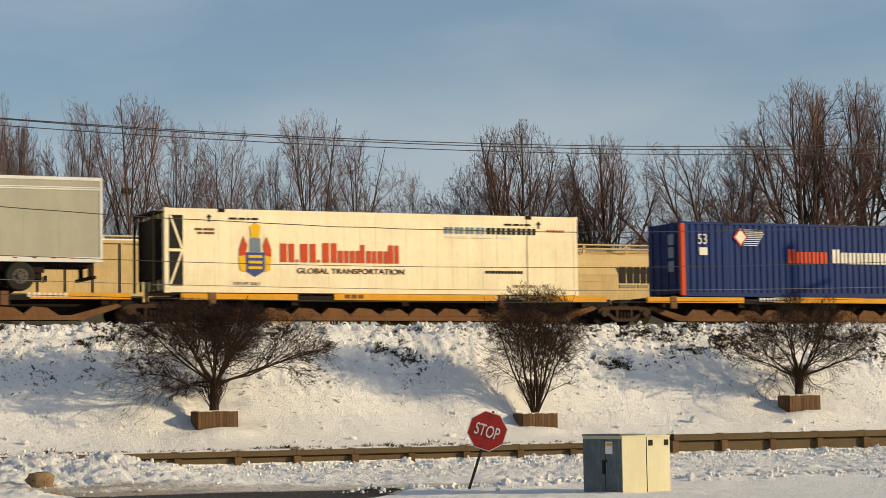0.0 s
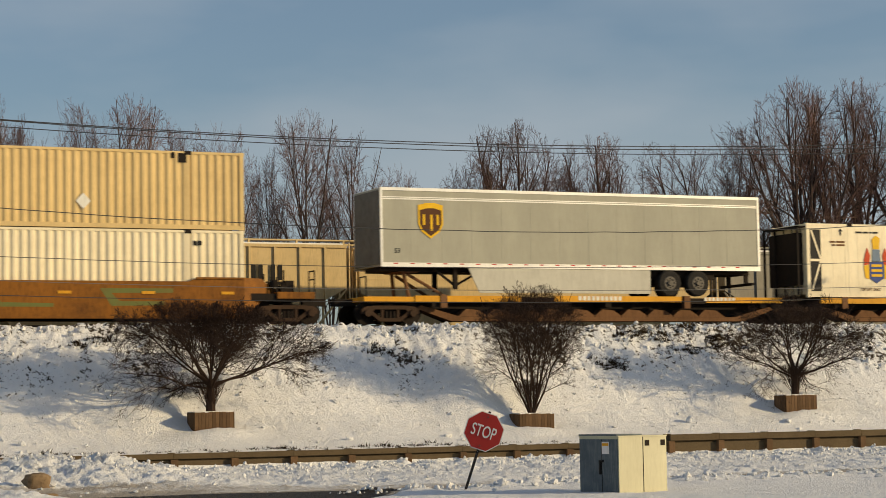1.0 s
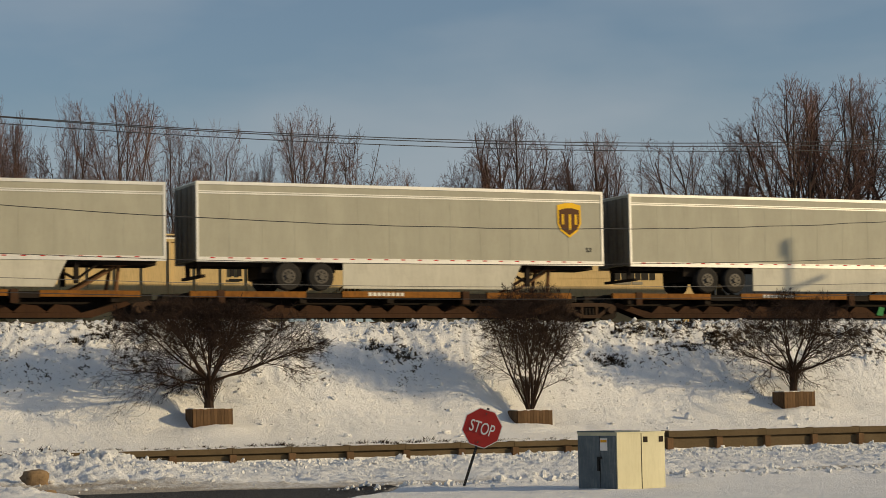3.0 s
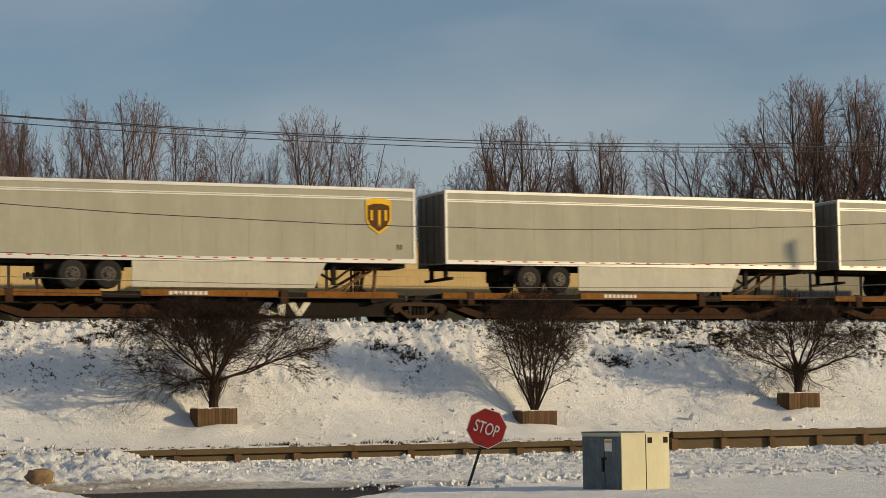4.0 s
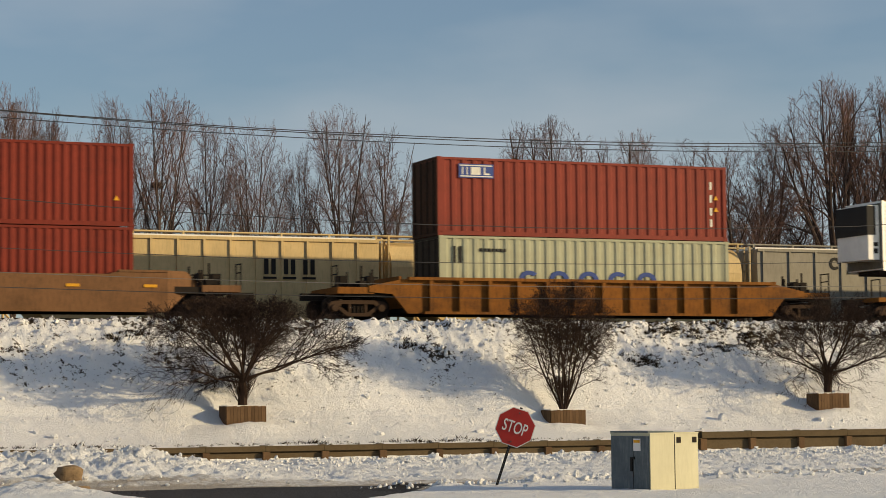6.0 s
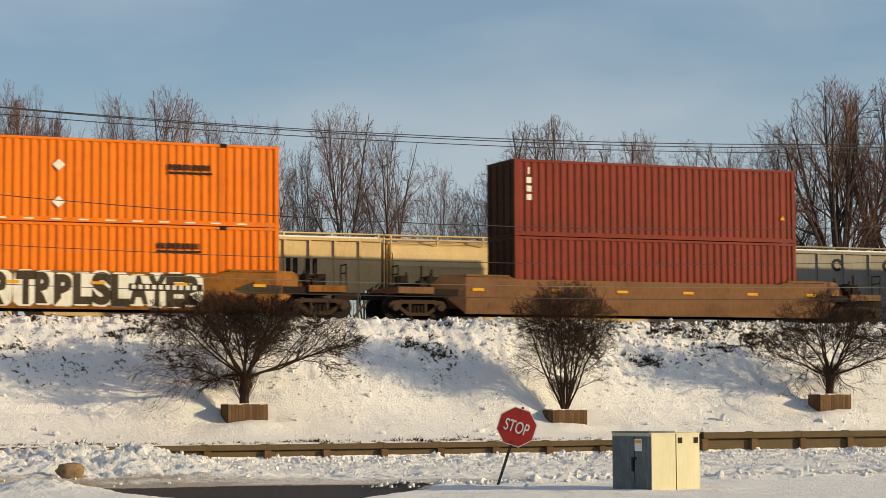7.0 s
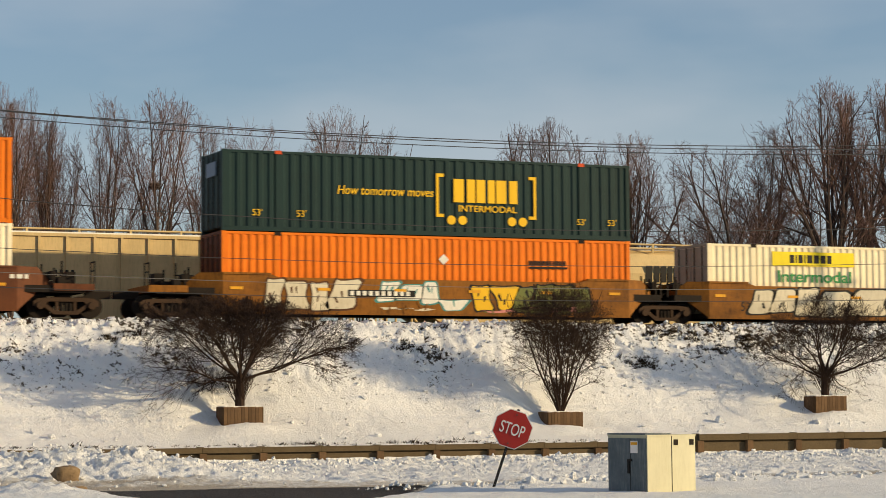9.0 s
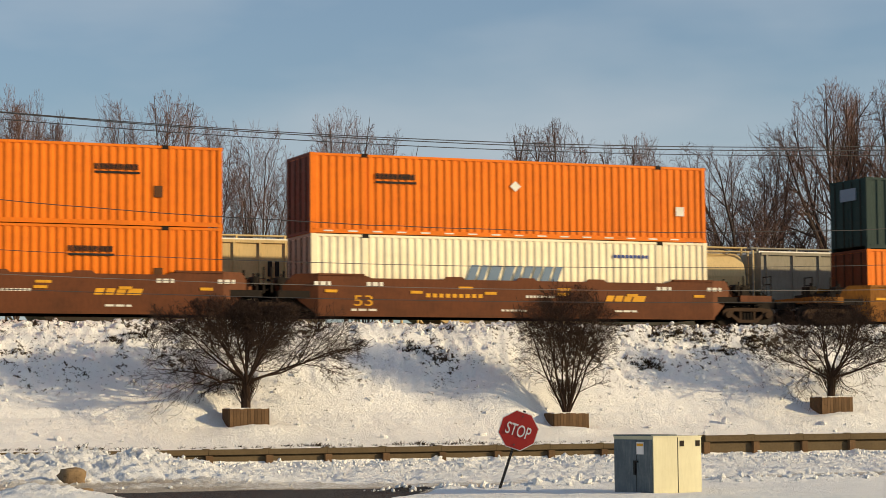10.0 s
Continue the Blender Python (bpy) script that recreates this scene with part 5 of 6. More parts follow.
# ---- standing hopper wagons on the far track ----
def hopper(x0, x1, paint, style, label):
    """A covered hopper; its body from x0 to x1, near side towards the road."""
    n = x1 - x0
    car = thing("covered_hopper_wagon", label, "railway wagon", "standing hopper wagons", at=(x0, 9.0, -0.9))
    h = 1.58
    top = 4.48
    body = [(0.0, 2.75), (0.0, top), (n, top), (n, 2.75), (n - 2.3, 1.55), (n - 2.6, 1.15), (2.6, 1.15), (2.3, 1.55)]
    if style == "smooth":
        bm = bmesh.new()
        arc = [(-h, 1.2), (-h, 3.4), (-h + 0.12, 3.9), (-h + 0.42, 4.28), (-0.75, top), (0.75, top), (h - 0.42, 4.28), (h - 0.12, 3.9), (h, 3.4), (h, 1.2)]
        slope = lambda z: 0.0 if z > 2.6 else (2.6 - z) * 1.65
        a = [bm.verts.new((slope(z), y, z)) for y, z in arc]
        b = [bm.verts.new((n - slope(z), y, z)) for y, z in arc]
        m1 = [bm.verts.new((0.0, y, max(z, 2.6))) for y, z in arc]
        m2 = [bm.verts.new((n, y, max(z, 2.6))) for y, z in arc]
        for i in range(len(arc) - 1):
            bm.faces.new((m1[i], m1[i + 1], m2[i + 1], m2[i]))
        for p, q in ((a, m1), (b, m2)):
            bm.faces.new((p[0], q[0], q[9], p[9]))
        bm.faces.new((a[0], b[0], m2[0], m1[0]))
        bm.faces.new((a[9], m1[9], m2[9], b[9]))
        bm.faces.new((a[0], a[9], b[9], b[0]))
        bm.faces.new(m1)
        bm.faces.new(m2)
        part("body", bm, paint, car)
        bm = bmesh.new()
        box(bm, 0.4, n - 0.4, -0.9, 0.9, top - 0.02, top + 0.10)
        bmesh.ops.bevel(bm, geom=bm.edges[:], offset=0.05, segments=2, affect="EDGES")
        part("roof_snow", bm, "ground", car, "thin snow lying on the roof")
        boxes("body_band", [(0.3, n - 0.3, -h - 0.012, -h + 0.01, z, z + 0.05) for z in (2.75, 3.1, 3.38)] + [(k, k + 0.05, -h - 0.008, -h + 0.01, 2.0, 3.4) for k in (4.2, 8.3, 12.4)], paint, car)
    else:
        plates("body", [body], -h + 0.03, h - 0.03, paint, car)
        boxes("roof", [(0.05, n - 0.05, -h + 0.25, h - 0.25, top, top + 0.10)], "white", car, "snow-dusted roof")
        k = 0.25
        while k < n - 0.2:
            lo = 2.75 - min(1.2, max(0, min(k, n - k) * 0.52)) + 0.05
            boxes("side_rib", [(k, k + 0.10, -h - 0.035, -h + 0.04, lo, top - 0.03)], paint, car)
            k += 1.07 if style == "ribbed" else 1.35
        boxes("top_chord", [(0, n, -h - 0.04, -h + 0.06, top - 0.10, top + 0.02)], paint, car)
    boxes("running_board", [(-0.3, n + 0.3, -1.25, -0.75, top + 0.20, top + 0.25), (-0.3, n + 0.3, 0.75, 1.25, top + 0.20, top + 0.25)], "hopper" if paint == "hopper" else paint, car)
    boxes("board_post", [(k * n / 8 - 0.04, k * n / 8 + 0.04, -1.28, -1.2, top - 0.15, top + 0.22) for k in range(0, 9)], paint, car)
    boxes("board_rail", [(-0.3, n + 0.3, -1.28, -1.25, top + 0.02, top + 0.06)], paint, car)
    boxes("side_sill", [(-0.6, n + 0.6, -h, -h + 0.12, 0.95, 1.2), (-0.6, n + 0.6, h - 0.12, h, 0.95, 1.2)], paint, car)
    for k in (2.9, 6.6, 10.2):
        bm = bmesh.new()
        prism(bm, [(k, 1.2), (k + 3.2, 1.2), (k + 2.1, 0.35), (k + 1.1, 0.35)], -h + 0.2, h - 0.2)
        part("hopper_chute", bm, paint, car)
    for x in (-0.45, n + 0.40):
        boxes("ladder_rail", [(x, x + 0.05, -h, -h + 0.05, 0.9, top + 0.1), (x, x + 0.05, -h + 0.45, -h + 0.5, 0.9, top + 0.1)], paint, car)
        boxes("ladder_rung", [(x, x + 0.04, -h, -h + 0.5, z, z + 0.03) for z in np.arange(1.1, top, 0.4)], paint, car)
    for s, x in ((1, 0.0), (-1, n)):
        for p, q in (((0.3, 1.1), (0.3, 2.6)), ((1.0, 1.1), (1.0, 2.25)), ((0.0, 2.7), (1.3, 1.15))):
            bm = bmesh.new()
            tube(bm, (x + s * p[0], -h + 0.1, p[1]), (x + s * q[0], -h + 0.1, q[1]), 0.05, n=6)
            part("end_strut", bm, paint, car)
    boxes("coupler", [(-1.1, -0.4, -0.15, 0.15, 0.75, 1.0), (n + 0.4, n + 1.1, -0.15, 0.15, 0.75, 1.0)], "grime", car)
    truck(car, 1.2)
    truck(car, n - 1.2)
    return car


ha = hopper(15.0, 31.2, "hopper", "ribbed", "buff-yellow ribbed covered hopper wagon, parked")
hb = hopper(31.75, 48.2, "hopper", "smooth", "buff-yellow smooth rounded covered hopper wagon, parked")
hc = hopper(49.0, 65.2, "hoppergrey_and_shade", "panel", "grey-buff panelled covered hopper wagon, parked")
hz = hopper(-2.2, 14.0, "hopper", "ribbed", "buff-yellow ribbed covered hopper wagon, parked")
for car, x in ((ha, 11.3), (hz, 11.3)):
    for k in range(3):
        bars("black", car, x + k * 0.82, -1.615, 3.05, 0.62, (0.18, 0.18), 0.12)
        bars("black", car, x + k * 0.82 - 0.04, -1.615, 2.86, 0.09, (0.56,), 0)
    bars("black", car, 3.0, -1.615, 2.86, 0.24, (0.12,) * 4, 0.10)
marks("black", hb, 11.8, -1.60, 3.05, 0.70, (0.64, 0.56, 0.64), 0.08, stroke=0.32)
bars("hoppergrey_and_shade", hb, 11.8, -1.595, 2.85, 0.12, (0.8, 0.5), 0.08)
bars("black", hb, 3.2, -1.60, 2.15, 0.22, (0.18,) * 4, 0.06)
bars("black", hb, 3.2, -1.60, 1.75, 0.22, (0.16,) * 5, 0.06)
for k in (4.0, 6.7, 9.4):
    bm = bmesh.new()
    for i in range(14):
        a, b = i * math.tau / 16, (i + 1) * math.tau / 16
        prism(bm, [(k + 0.28 * math.cos(a), 3.9 + 0.28 * math.sin(a)), (k + 0.28 * math.cos(b), 3.9 + 0.28 * math.sin(b)), (k + 0.16 * math.cos(b), 3.9 + 0.16 * math.sin(b)), (k + 0.16 * math.cos(a), 3.9 + 0.16 * math.sin(a))], -1.575, -1.552)
    part("ring_mark", bm, "black", hc)


# ---- bare trees behind the tracks ----
def branch_mesh(seed, name, tall, half, foot, trunk, stems, tilt, kids, spread, base_r, min_r, wob=0.05, lift=0.05, drift=(0, 0), flat=1.0, slim=1.0):
    """A bare woody plant: a trunk, limbs that fan out of it and fork again and again until they meet a rounded, uneven crown."""
    rnd = random.Random(seed)
    stores = ([], []), ([], [])
    mid = foot + (tall - foot) * 0.58
    odd = Vector((seed * 1.7, 0, 0))

    def inside(p):
        q = Vector(((p.x - drift[0] * p.z) / half, (p.y - drift[1] * p.z) / (half * flat), 0))
        h = (p.z - mid) / (tall - mid) if p.z > mid else (mid - p.z) / (mid - foot) * 0.86
        way = Vector((q.x, q.y, h if p.z > mid else -h)).normalized()
        return (q.length ** 2.4 + abs(h) ** 2.4) ** 0.417 < 1 + 0.28 * noise.noise(way * 2.6 + odd)

    def room(p, d, most):
        k = 0.0
        while k < most and (inside(p + d * (k + most * 0.08)) or (p + d * k).z < foot + 0.2 * (tall - foot)):
            k += most * 0.08
        return k

    def ring(store, c, d, r, n):
        e = d.orthogonal().normalized()
        t = d.cross(e)
        i = len(store[0])
        for k in range(n):
            a = k * math.tau / n
            store[0].append(c + (e * math.cos(a) + t * math.sin(a)) * r)
        return i

    def limb(p, d, length, r, level):
        store = stores[0] if level <= 1 else stores[1]
        n, steps = (7, 5, 4, 3, 3)[level], (8, 6, 4, 2, 1)[level]
        far = room(p, d, length)
        if level and far < length * 0.15:
            return
        length = far * rnd.uniform(0.85, 1.08)
        prev = ring(store, p, d, r, n)
        pts = [(p, d)]
        for i in range(1, steps + 1):
            d = (d + Vector((rnd.gauss(0, 1), rnd.gauss(0, 1), rnd.gauss(0, 1))) * wob * (1 + 0.2 * level) + Vector((0, 0, lift))).normalized()
            p = p + d * (length / steps)
            cur = ring(store, p, d, max(min_r * 0.5, r * (1 - 0.8 * i / steps)), n)
            for k in range(n):
                store[1].append((prev + k, prev + (k + 1) % n, cur + (k + 1) % n, cur + k))
            prev = cur
            pts.append((p, d))
        if level >= len(kids):
            return
        first = 0.25 if level == 0 else 0.12
        for j in range(kids[level]):
            f = first + (0.98 - first) * (j + rnd.random()) / kids[level]
            i = min(steps - 1, int(f * steps))
            q = pts[i][0].lerp(pts[i + 1][0], f * steps - i)
            b = pts[i + 1][1]
            side = Vector((rnd.gauss(0, 1), rnd.gauss(0, 1), rnd.gauss(0, 0.5)))
            side = (side - side.project(b)).normalized()
            limb(q, (b + side * spread * rnd.uniform(0.6, 1.3)).normalized(), length * rnd.uniform(0.42, 0.7) * (1.02 - 0.32 * f), max(min_r, r * (1 - 0.72 * f) * rnd.uniform(0.45, 0.68)), level + 1)

    top = Vector((0, 0, trunk))
    if trunk:
        lo = ring(stores[0], Vector((0, 0, -0.3)), Vector((0, 0, 1)), base_r * 1.25, 8)
        hi = ring(stores[0], top + Vector((0, 0, 0.05)), Vector((0, 0, 1)), base_r * 0.9, 8)
        stores[0][1].extend((lo + k, lo + (k + 1) % 8, hi + (k + 1) % 8, hi + k) for k in range(8))
    turn = rnd.uniform(0, math.tau)
    for k in range(stems):
        a = turn + k * 2.4 + rnd.uniform(-0.3, 0.3)
        out = Vector((math.cos(a), math.sin(a) * flat, 0))
        ang = tilt[0] + (tilt[1] - tilt[0]) * (k + rnd.random()) / stems
        d = (Vector((drift[0], drift[1], 1)).normalized() * math.cos(ang) + out * math.sin(ang)).normalized()
        limb(top * rnd.uniform(0.75, 1.0) + out * base_r * (0.5 if trunk else 2.5), d, tall * 1.3, base_r * slim * rnd.uniform(0.5, 0.75) if trunk else base_r * rnd.uniform(0.7, 1.0), 0)
    made = []
    for key, store in zip(("trunk", "crown"), stores):
        me = bpy.data.meshes.new(name + "_" + key)
        me.from_pydata([tuple(v) for v in store[0]], [], store[1])
        made.append(me)
    return made


def bare_tree(name, meshes, label, mats, at, group, tall=1.0, turn=0.0, wide=1.0):
    t = tagged(new(name), label, "tree" if name != "shrub" else "shrub", group)
    t.location, t.scale, t.rotation_euler = at, (wide, wide, tall), (0, 0, turn)
    for key, me, mat in zip(("trunk", "crown"), meshes, mats):
        if not me.materials:
            me.materials.append(M[mat])
        o = new(key, me)
        o.parent = t
    return t


# each kind is 10 m high and 5 m wide before it is fitted to its place
TREES = (branch_mesh(11, "bare_tree", 10, 3.2, 3.2, 3.6, 6, (0.08, 0.75), (9, 6, 5, 2), 0.85, 0.17, 0.0075, lift=0.03),
         branch_mesh(23, "bare_tree", 10, 3.0, 2.6, 2.8, 6, (0.05, 0.62), (8, 6, 5, 2), 0.85, 0.15, 0.0075, lift=0.035),
         branch_mesh(37, "bare_tree", 10, 3.0, 3.0, 3.2, 6, (0.05, 0.68), (9, 6, 5, 2), 0.85, 0.14, 0.0075, lift=0.035),
         branch_mesh(41, "bare_tree", 10, 4.5, 3.0, 3.3, 11, (0.08, 1.15), (9, 6, 5, 2), 0.85, 0.24, 0.0075, lift=0.025),
         branch_mesh(59, "bare_tree", 10, 3.4, 1.8, 1.6, 8, (0.05, 0.75), (8, 6, 4, 2), 0.75, 0.12, 0.0085, lift=0.035),
         branch_mesh(67, "bare_tree", 10, 3.4, 2.2, 2.2, 9, (0.03, 0.75), (10, 7, 5, 2), 0.80, 0.18, 0.0075, lift=0.035),
         branch_mesh(73, "bare_tree", 10, 5.0, 2.2, 2.4, 10, (0.25, 1.35), (10, 6, 5, 2), 0.80, 0.22, 0.0075, lift=0.02, drift=(-0.2, 0)))
HALF = (3.2, 3.0, 3.0, 4.5, 3.4, 3.4, 5.0)
LABELS = ("bare grey-brown deciduous tree with upswept twigs", "bare multi-stemmed tree beyond the tracks", "slender bare winter tree beyond the tracks", "broad domed bare winter tree with dark limbs", "low thicket of bare saplings beyond the tracks", "dense reddish-brown bare tree beyond the tracks", "wide bare tree with long arching low limbs")
#        x     top   y   kind half-width
WOODS = ((20.0, 11.5, 25, 5, 1.9), (21.9, 10.7, 26, 5, 1.6), (24.7, 11.7, 26, 1, 2.0), (27.1, 12.1, 25.5, 0, 2.4), (29.8, 11.2, 27, 2, 1.9), (32.0, 10.8, 26, 1, 2.0), (34.2, 9.2, 28, 4, 1.5), (34.9, 9.9, 27, 2, 1.2), (36.5, 11.8, 26, 0, 2.2), (38.7, 10.6, 25.5, 2, 2.2), (42.0, 9.4, 27, 4, 1.8), (44.5, 8.2, 28, 4, 1.9), (45.6, 9.8, 27, 4, 2.7), (47.8, 11.3, 26, 3, 3.7), (51.6, 10.0, 28, 4, 2.8), (53.0, 10.8, 26, 3, 3.0), (57.8, 10.3, 23, 6, 4.3), (63.5, 13.7, 23, 3, 4.1), (67.8, 14.0, 24, 3, 4.1), (71.2, 14.3, 23, 3, 4.5), (62.8, 9.1, 29, 4, 4.6), (31.7, 9.4, 30, 4, 2.0), (27.1, 9.6, 30, 4, 2.3), (39.1, 9.1, 30, 4, 2.6), (50.6, 9.1, 30, 4, 4.2), (59.0, 8.4, 27, 4, 3.2), (23.0, 9.4, 29, 4, 1.9), (60.6, 11.8, 25, 1, 3.0))
rnd = random.Random(77)
for x, top, y, k, half in WOODS:
    bare_tree("bare_tree", TREES[k], LABELS[k], ("bark", "twig"), (x, y, -1.2), "bare trees behind the tracks", (top + 1.2) / 10, 0 if k == 6 else rnd.uniform(0, 6.28), half / HALF[k])


def bird_nest(x, y, z):
    rnd = random.Random(4)
    bm = bmesh.new()
    for _ in range(90):
        a, e = rnd.uniform(0, math.tau), rnd.uniform(-0.9, 0.5)
        c = Vector((math.cos(a) * math.cos(e) * 0.22, math.sin(a) * math.cos(e) * 0.22, math.sin(e) * 0.2))
        d = Vector((-math.sin(a), math.cos(a), rnd.uniform(-0.4, 0.4))) * rnd.uniform(0.1, 0.26)
        tube(bm, c - d, c + d, 0.018, 0.008, n=4, caps=False)
    ob = part("bird_nest", bm, "bark", None)
    tagged(ob, "dark ball of twigs lodged in a bare tree", "nest")
    ob.location = (x, y, z)


bird_nest(26.88, 25.3, 7.49)


# ---- planted shrubs in timber boxes on the slope ----
def planter(x, y, z, turn=0.0):
    p = thing("planter_box", "weathered brown timber planter box set in snow", "planter", "planter boxes on the slope", at=(x, y, z))
    w, d, hh = 1.30, 0.75, 0.44
    for s in (-1, 1):
        k = -w / 2
        while k < w / 2 - 0.05:
            boxes("board", [(k + 0.004, k + 0.112, s * d / 2 - 0.02, s * d / 2 + 0.02, -0.15, hh + rnd.uniform(-0.01, 0.012))], "timber", p)
            k += 0.115
        k = -d / 2 + 0.03
        while k < d / 2 - 0.08:
            boxes("board", [(s * w / 2 - 0.02, s * w / 2 + 0.02, k + 0.004, k + 0.112, -0.15, hh + rnd.uniform(-0.01, 0.012))], "timber", p)
            k += 0.115
    boxes("snow_fill", [(-w / 2 + 0.03, w / 2 - 0.03, -d / 2 + 0.03, d / 2 - 0.03, -0.1, hh + 0.03)], "ground", p, "snow lying in the box")
    p.rotation_euler = (0, 0, turn)
    return p


SHRUBS = (branch_mesh(6, "shrub", 3.5, 3.8, 0.2, 0.95, 18, (0.22, 1.45), (13, 8, 6, 2), 0.90, 0.14, 0.0052, wob=0.11, lift=0.012, flat=0.62, slim=0.48),
          branch_mesh(9, "shrub", 4.3, 1.95, 0.1, 0.0, 15, (0.02, 0.42), (10, 6, 5, 2), 0.95, 0.038, 0.0048, wob=0.08, lift=0.004, flat=0.8),
          branch_mesh(16, "shrub", 3.6, 3.0, 0.2, 0.8, 13, (0.12, 1.42), (11, 7, 5, 2), 0.90, 0.13, 0.0052, wob=0.12, lift=0.010, flat=0.6, drift=(0.12, 0), slim=0.5))
SHOOTS = branch_mesh(21, "sucker", 1.15, 0.85, -0.3, 0.0, 46, (0.2, 0.62), (4, 3), 0.35, 0.011, 0.005, wob=0.07)
for (x, y, z), me, lab in zip(((20.43, -8.2, -3.50), (31.7, -8.2, -3.74), (42.2, -8.2, -3.26)), SHRUBS, ("wide bare dark shrub with a short trunk", "upright many-stemmed bare dark shrub", "wide bare dark shrub with forked trunk")):
    planter(x, y, z)
    s = bare_tree("shrub", me, lab, ("shrub", "shrub"), (x, y, z + 0.44), "shrubs in planter boxes")
    for m in SHOOTS:
        if not m.materials:
            m.materials.append(M["shrub"])
        o = tagged(new("sucker_growth", m), kind="stuff")
        o.parent = s


# ---- dead grass poking through the snow ----
def dead_grass():
    rnd = random.Random(31)
    verts, faces = [], []

    def tuft(x, y, size, blades):
        z = height(x, y) - 0.02
        for _ in range(blades):
            a, l = rnd.uniform(0, math.tau), size * rnd.uniform(0.5, 1.2)
            bx, by = x + rnd.gauss(0, size * 0.5), y + rnd.gauss(0, size * 0.3)
            tx, ty = bx + math.cos(a) * l * 0.7, by + math.sin(a) * l * 0.7
            w, i = 0.008 + 0.06 * size, len(verts)
            verts.extend(((bx - w, by, z), (bx + w, by, z), (bx, by + w, z), (tx, ty, z + l * rnd.uniform(0.4, 0.9))))
            faces.extend(((i, i + 1, i + 3), (i + 1, i + 2, i + 3), (i + 2, i, i + 3)))

    for _ in range(420):
        tuft(rnd.uniform(12, 47), rnd.gauss(-10.55, 0.12), rnd.uniform(0.04, 0.13), 7)
    for _ in range(36):
        tuft(rnd.choice((22.3, 25.5, 27.0, 15.0, 39.0, 44.0)) + rnd.gauss(0, 0.6), rnd.gauss(-10.5, 0.12), rnd.uniform(0.12, 0.24), 12)
    for _ in range(520):
        y = -3.3 - abs(rnd.gauss(0, 2.6))
        if y > -10:
            tuft(rnd.uniform(11, 52), y, rnd.uniform(0.02, 0.09), 6)
    for x, y in ((36.1, -5.4), (36.5, -5.3), (17.3, -4.3), (18.0, -4.1), (38.5, -3.9), (39.2, -4.2), (41.0, -4.6), (41.3, -4.3), (27.6, -4.6), (37.4, -4.0), (39.9, -5.0), (40.4, -3.7), (34.6, -3.9), (43.6, -4.1), (46.3, -4.4), (33.0, -3.8)):
        for _ in range(20):
            tuft(x + rnd.gauss(0, 0.22), y + rnd.gauss(0, 0.15), rnd.uniform(0.10, 0.22), 14)
    me = bpy.data.meshes.new("dead_grass")
    me.from_pydata(verts, [], faces)
    me.materials.append(M["soil"])
    tagged(new("dead_grass", me), "dark dead grass and soil showing through snow", "grass", kind="stuff")


dead_grass()


# ---- dirty frozen blocks in the ploughed mound ----
BLOCK1, BLOCK2 = (11.33, -23.6, -4.68), (10.75, -26.3, -4.88)


def dirty_block(x, y, z, rx, ry, rz, seed):
    rnd = random.Random(seed)
    bm = bmesh.new()
    bmesh.ops.create_icosphere(bm, subdivisions=3, radius=1.0)
    for v in bm.verts:
        d = v.co.normalized()
        m = max(abs(d.x), abs(d.y), abs(d.z))
        k = 0.72 / m ** 0.85 + 0.16 * noise.noise(d * 1.8 + Vector((seed, 0, 0))) + 0.14 * noise.noise(d * 5)
        v.co = Vector((d.x * rx, d.y * ry, d.z * rz)) * k
    me = bpy.data.meshes.new("frozen_block")
    bm.to_mesh(me)
    bm.free()
    me.polygons.foreach_set("use_smooth", [True] * len(me.polygons))
    me.materials.append(M["dirtysnow"])
    ob = tagged(new("frozen_block", me), "brown dirty frozen snow block in the ploughed mound", "snow block", "dirty blocks")
    ob.location = (x, y, z)


dirty_block(BLOCK1[0], BLOCK1[1], BLOCK1[2], 0.40, 0.36, 0.38, 3)
dirty_block(BLOCK2[0], BLOCK2[1], BLOCK2[2], 0.55, 0.4, 0.16, 7)


# ---- guard rail ----
def guard_rail():
    g = thing("guard_rail", "weathered olive-brown steel guard rail half buried in snow", "guard rail", kind="structure", at=(0, -11.0, 0))
    x = 5.1
    k = 0
    while x < 60:
        right = x > 35.2
        top = -4.06 if right else -4.27
        lo = top - (0.62 if right else 0.50)
        bm = bmesh.new()
        # beam: three folds
        h = top - lo
        prof = [(0.0, lo), (-0.05, lo + 0.03), (-0.05, lo + 0.55 * h), (0.03, lo + 0.58 * h), (0.03, lo + 0.64 * h), (-0.09, lo + 0.67 * h), (-0.09, top - 0.015), (-0.07, top)]
        a = [bm.verts.new((x + 0.004, y, z)) for y, z in prof] + [bm.verts.new((x + 0.004, 0.07, z)) for z in (top, lo)]
        b = [bm.verts.new((v.co.x + 1.884, v.co.y, v.co.z)) for v in a]
        n = len(a)
        for i in range(n):
            bm.faces.new((a[i], a[(i + 1) % n], b[(i + 1) % n], b[i]))
        bm.faces.new(a[::-1])
        bm.faces.new(b)
        part("beam", bm, "guard", g)
        boxes("post", [(x - 0.09, x + 0.09, 0.05, 0.25, -5.6, top + 0.02)], "guard", g)
        bm = bmesh.new()
        box(bm, x - 0.11, x + 0.11, -0.20, -0.05, lo + 0.02, lo + 0.64 * h)
        part("splice_block", bm, "timber", g)
        x += 1.892
        k += 1


guard_rail()


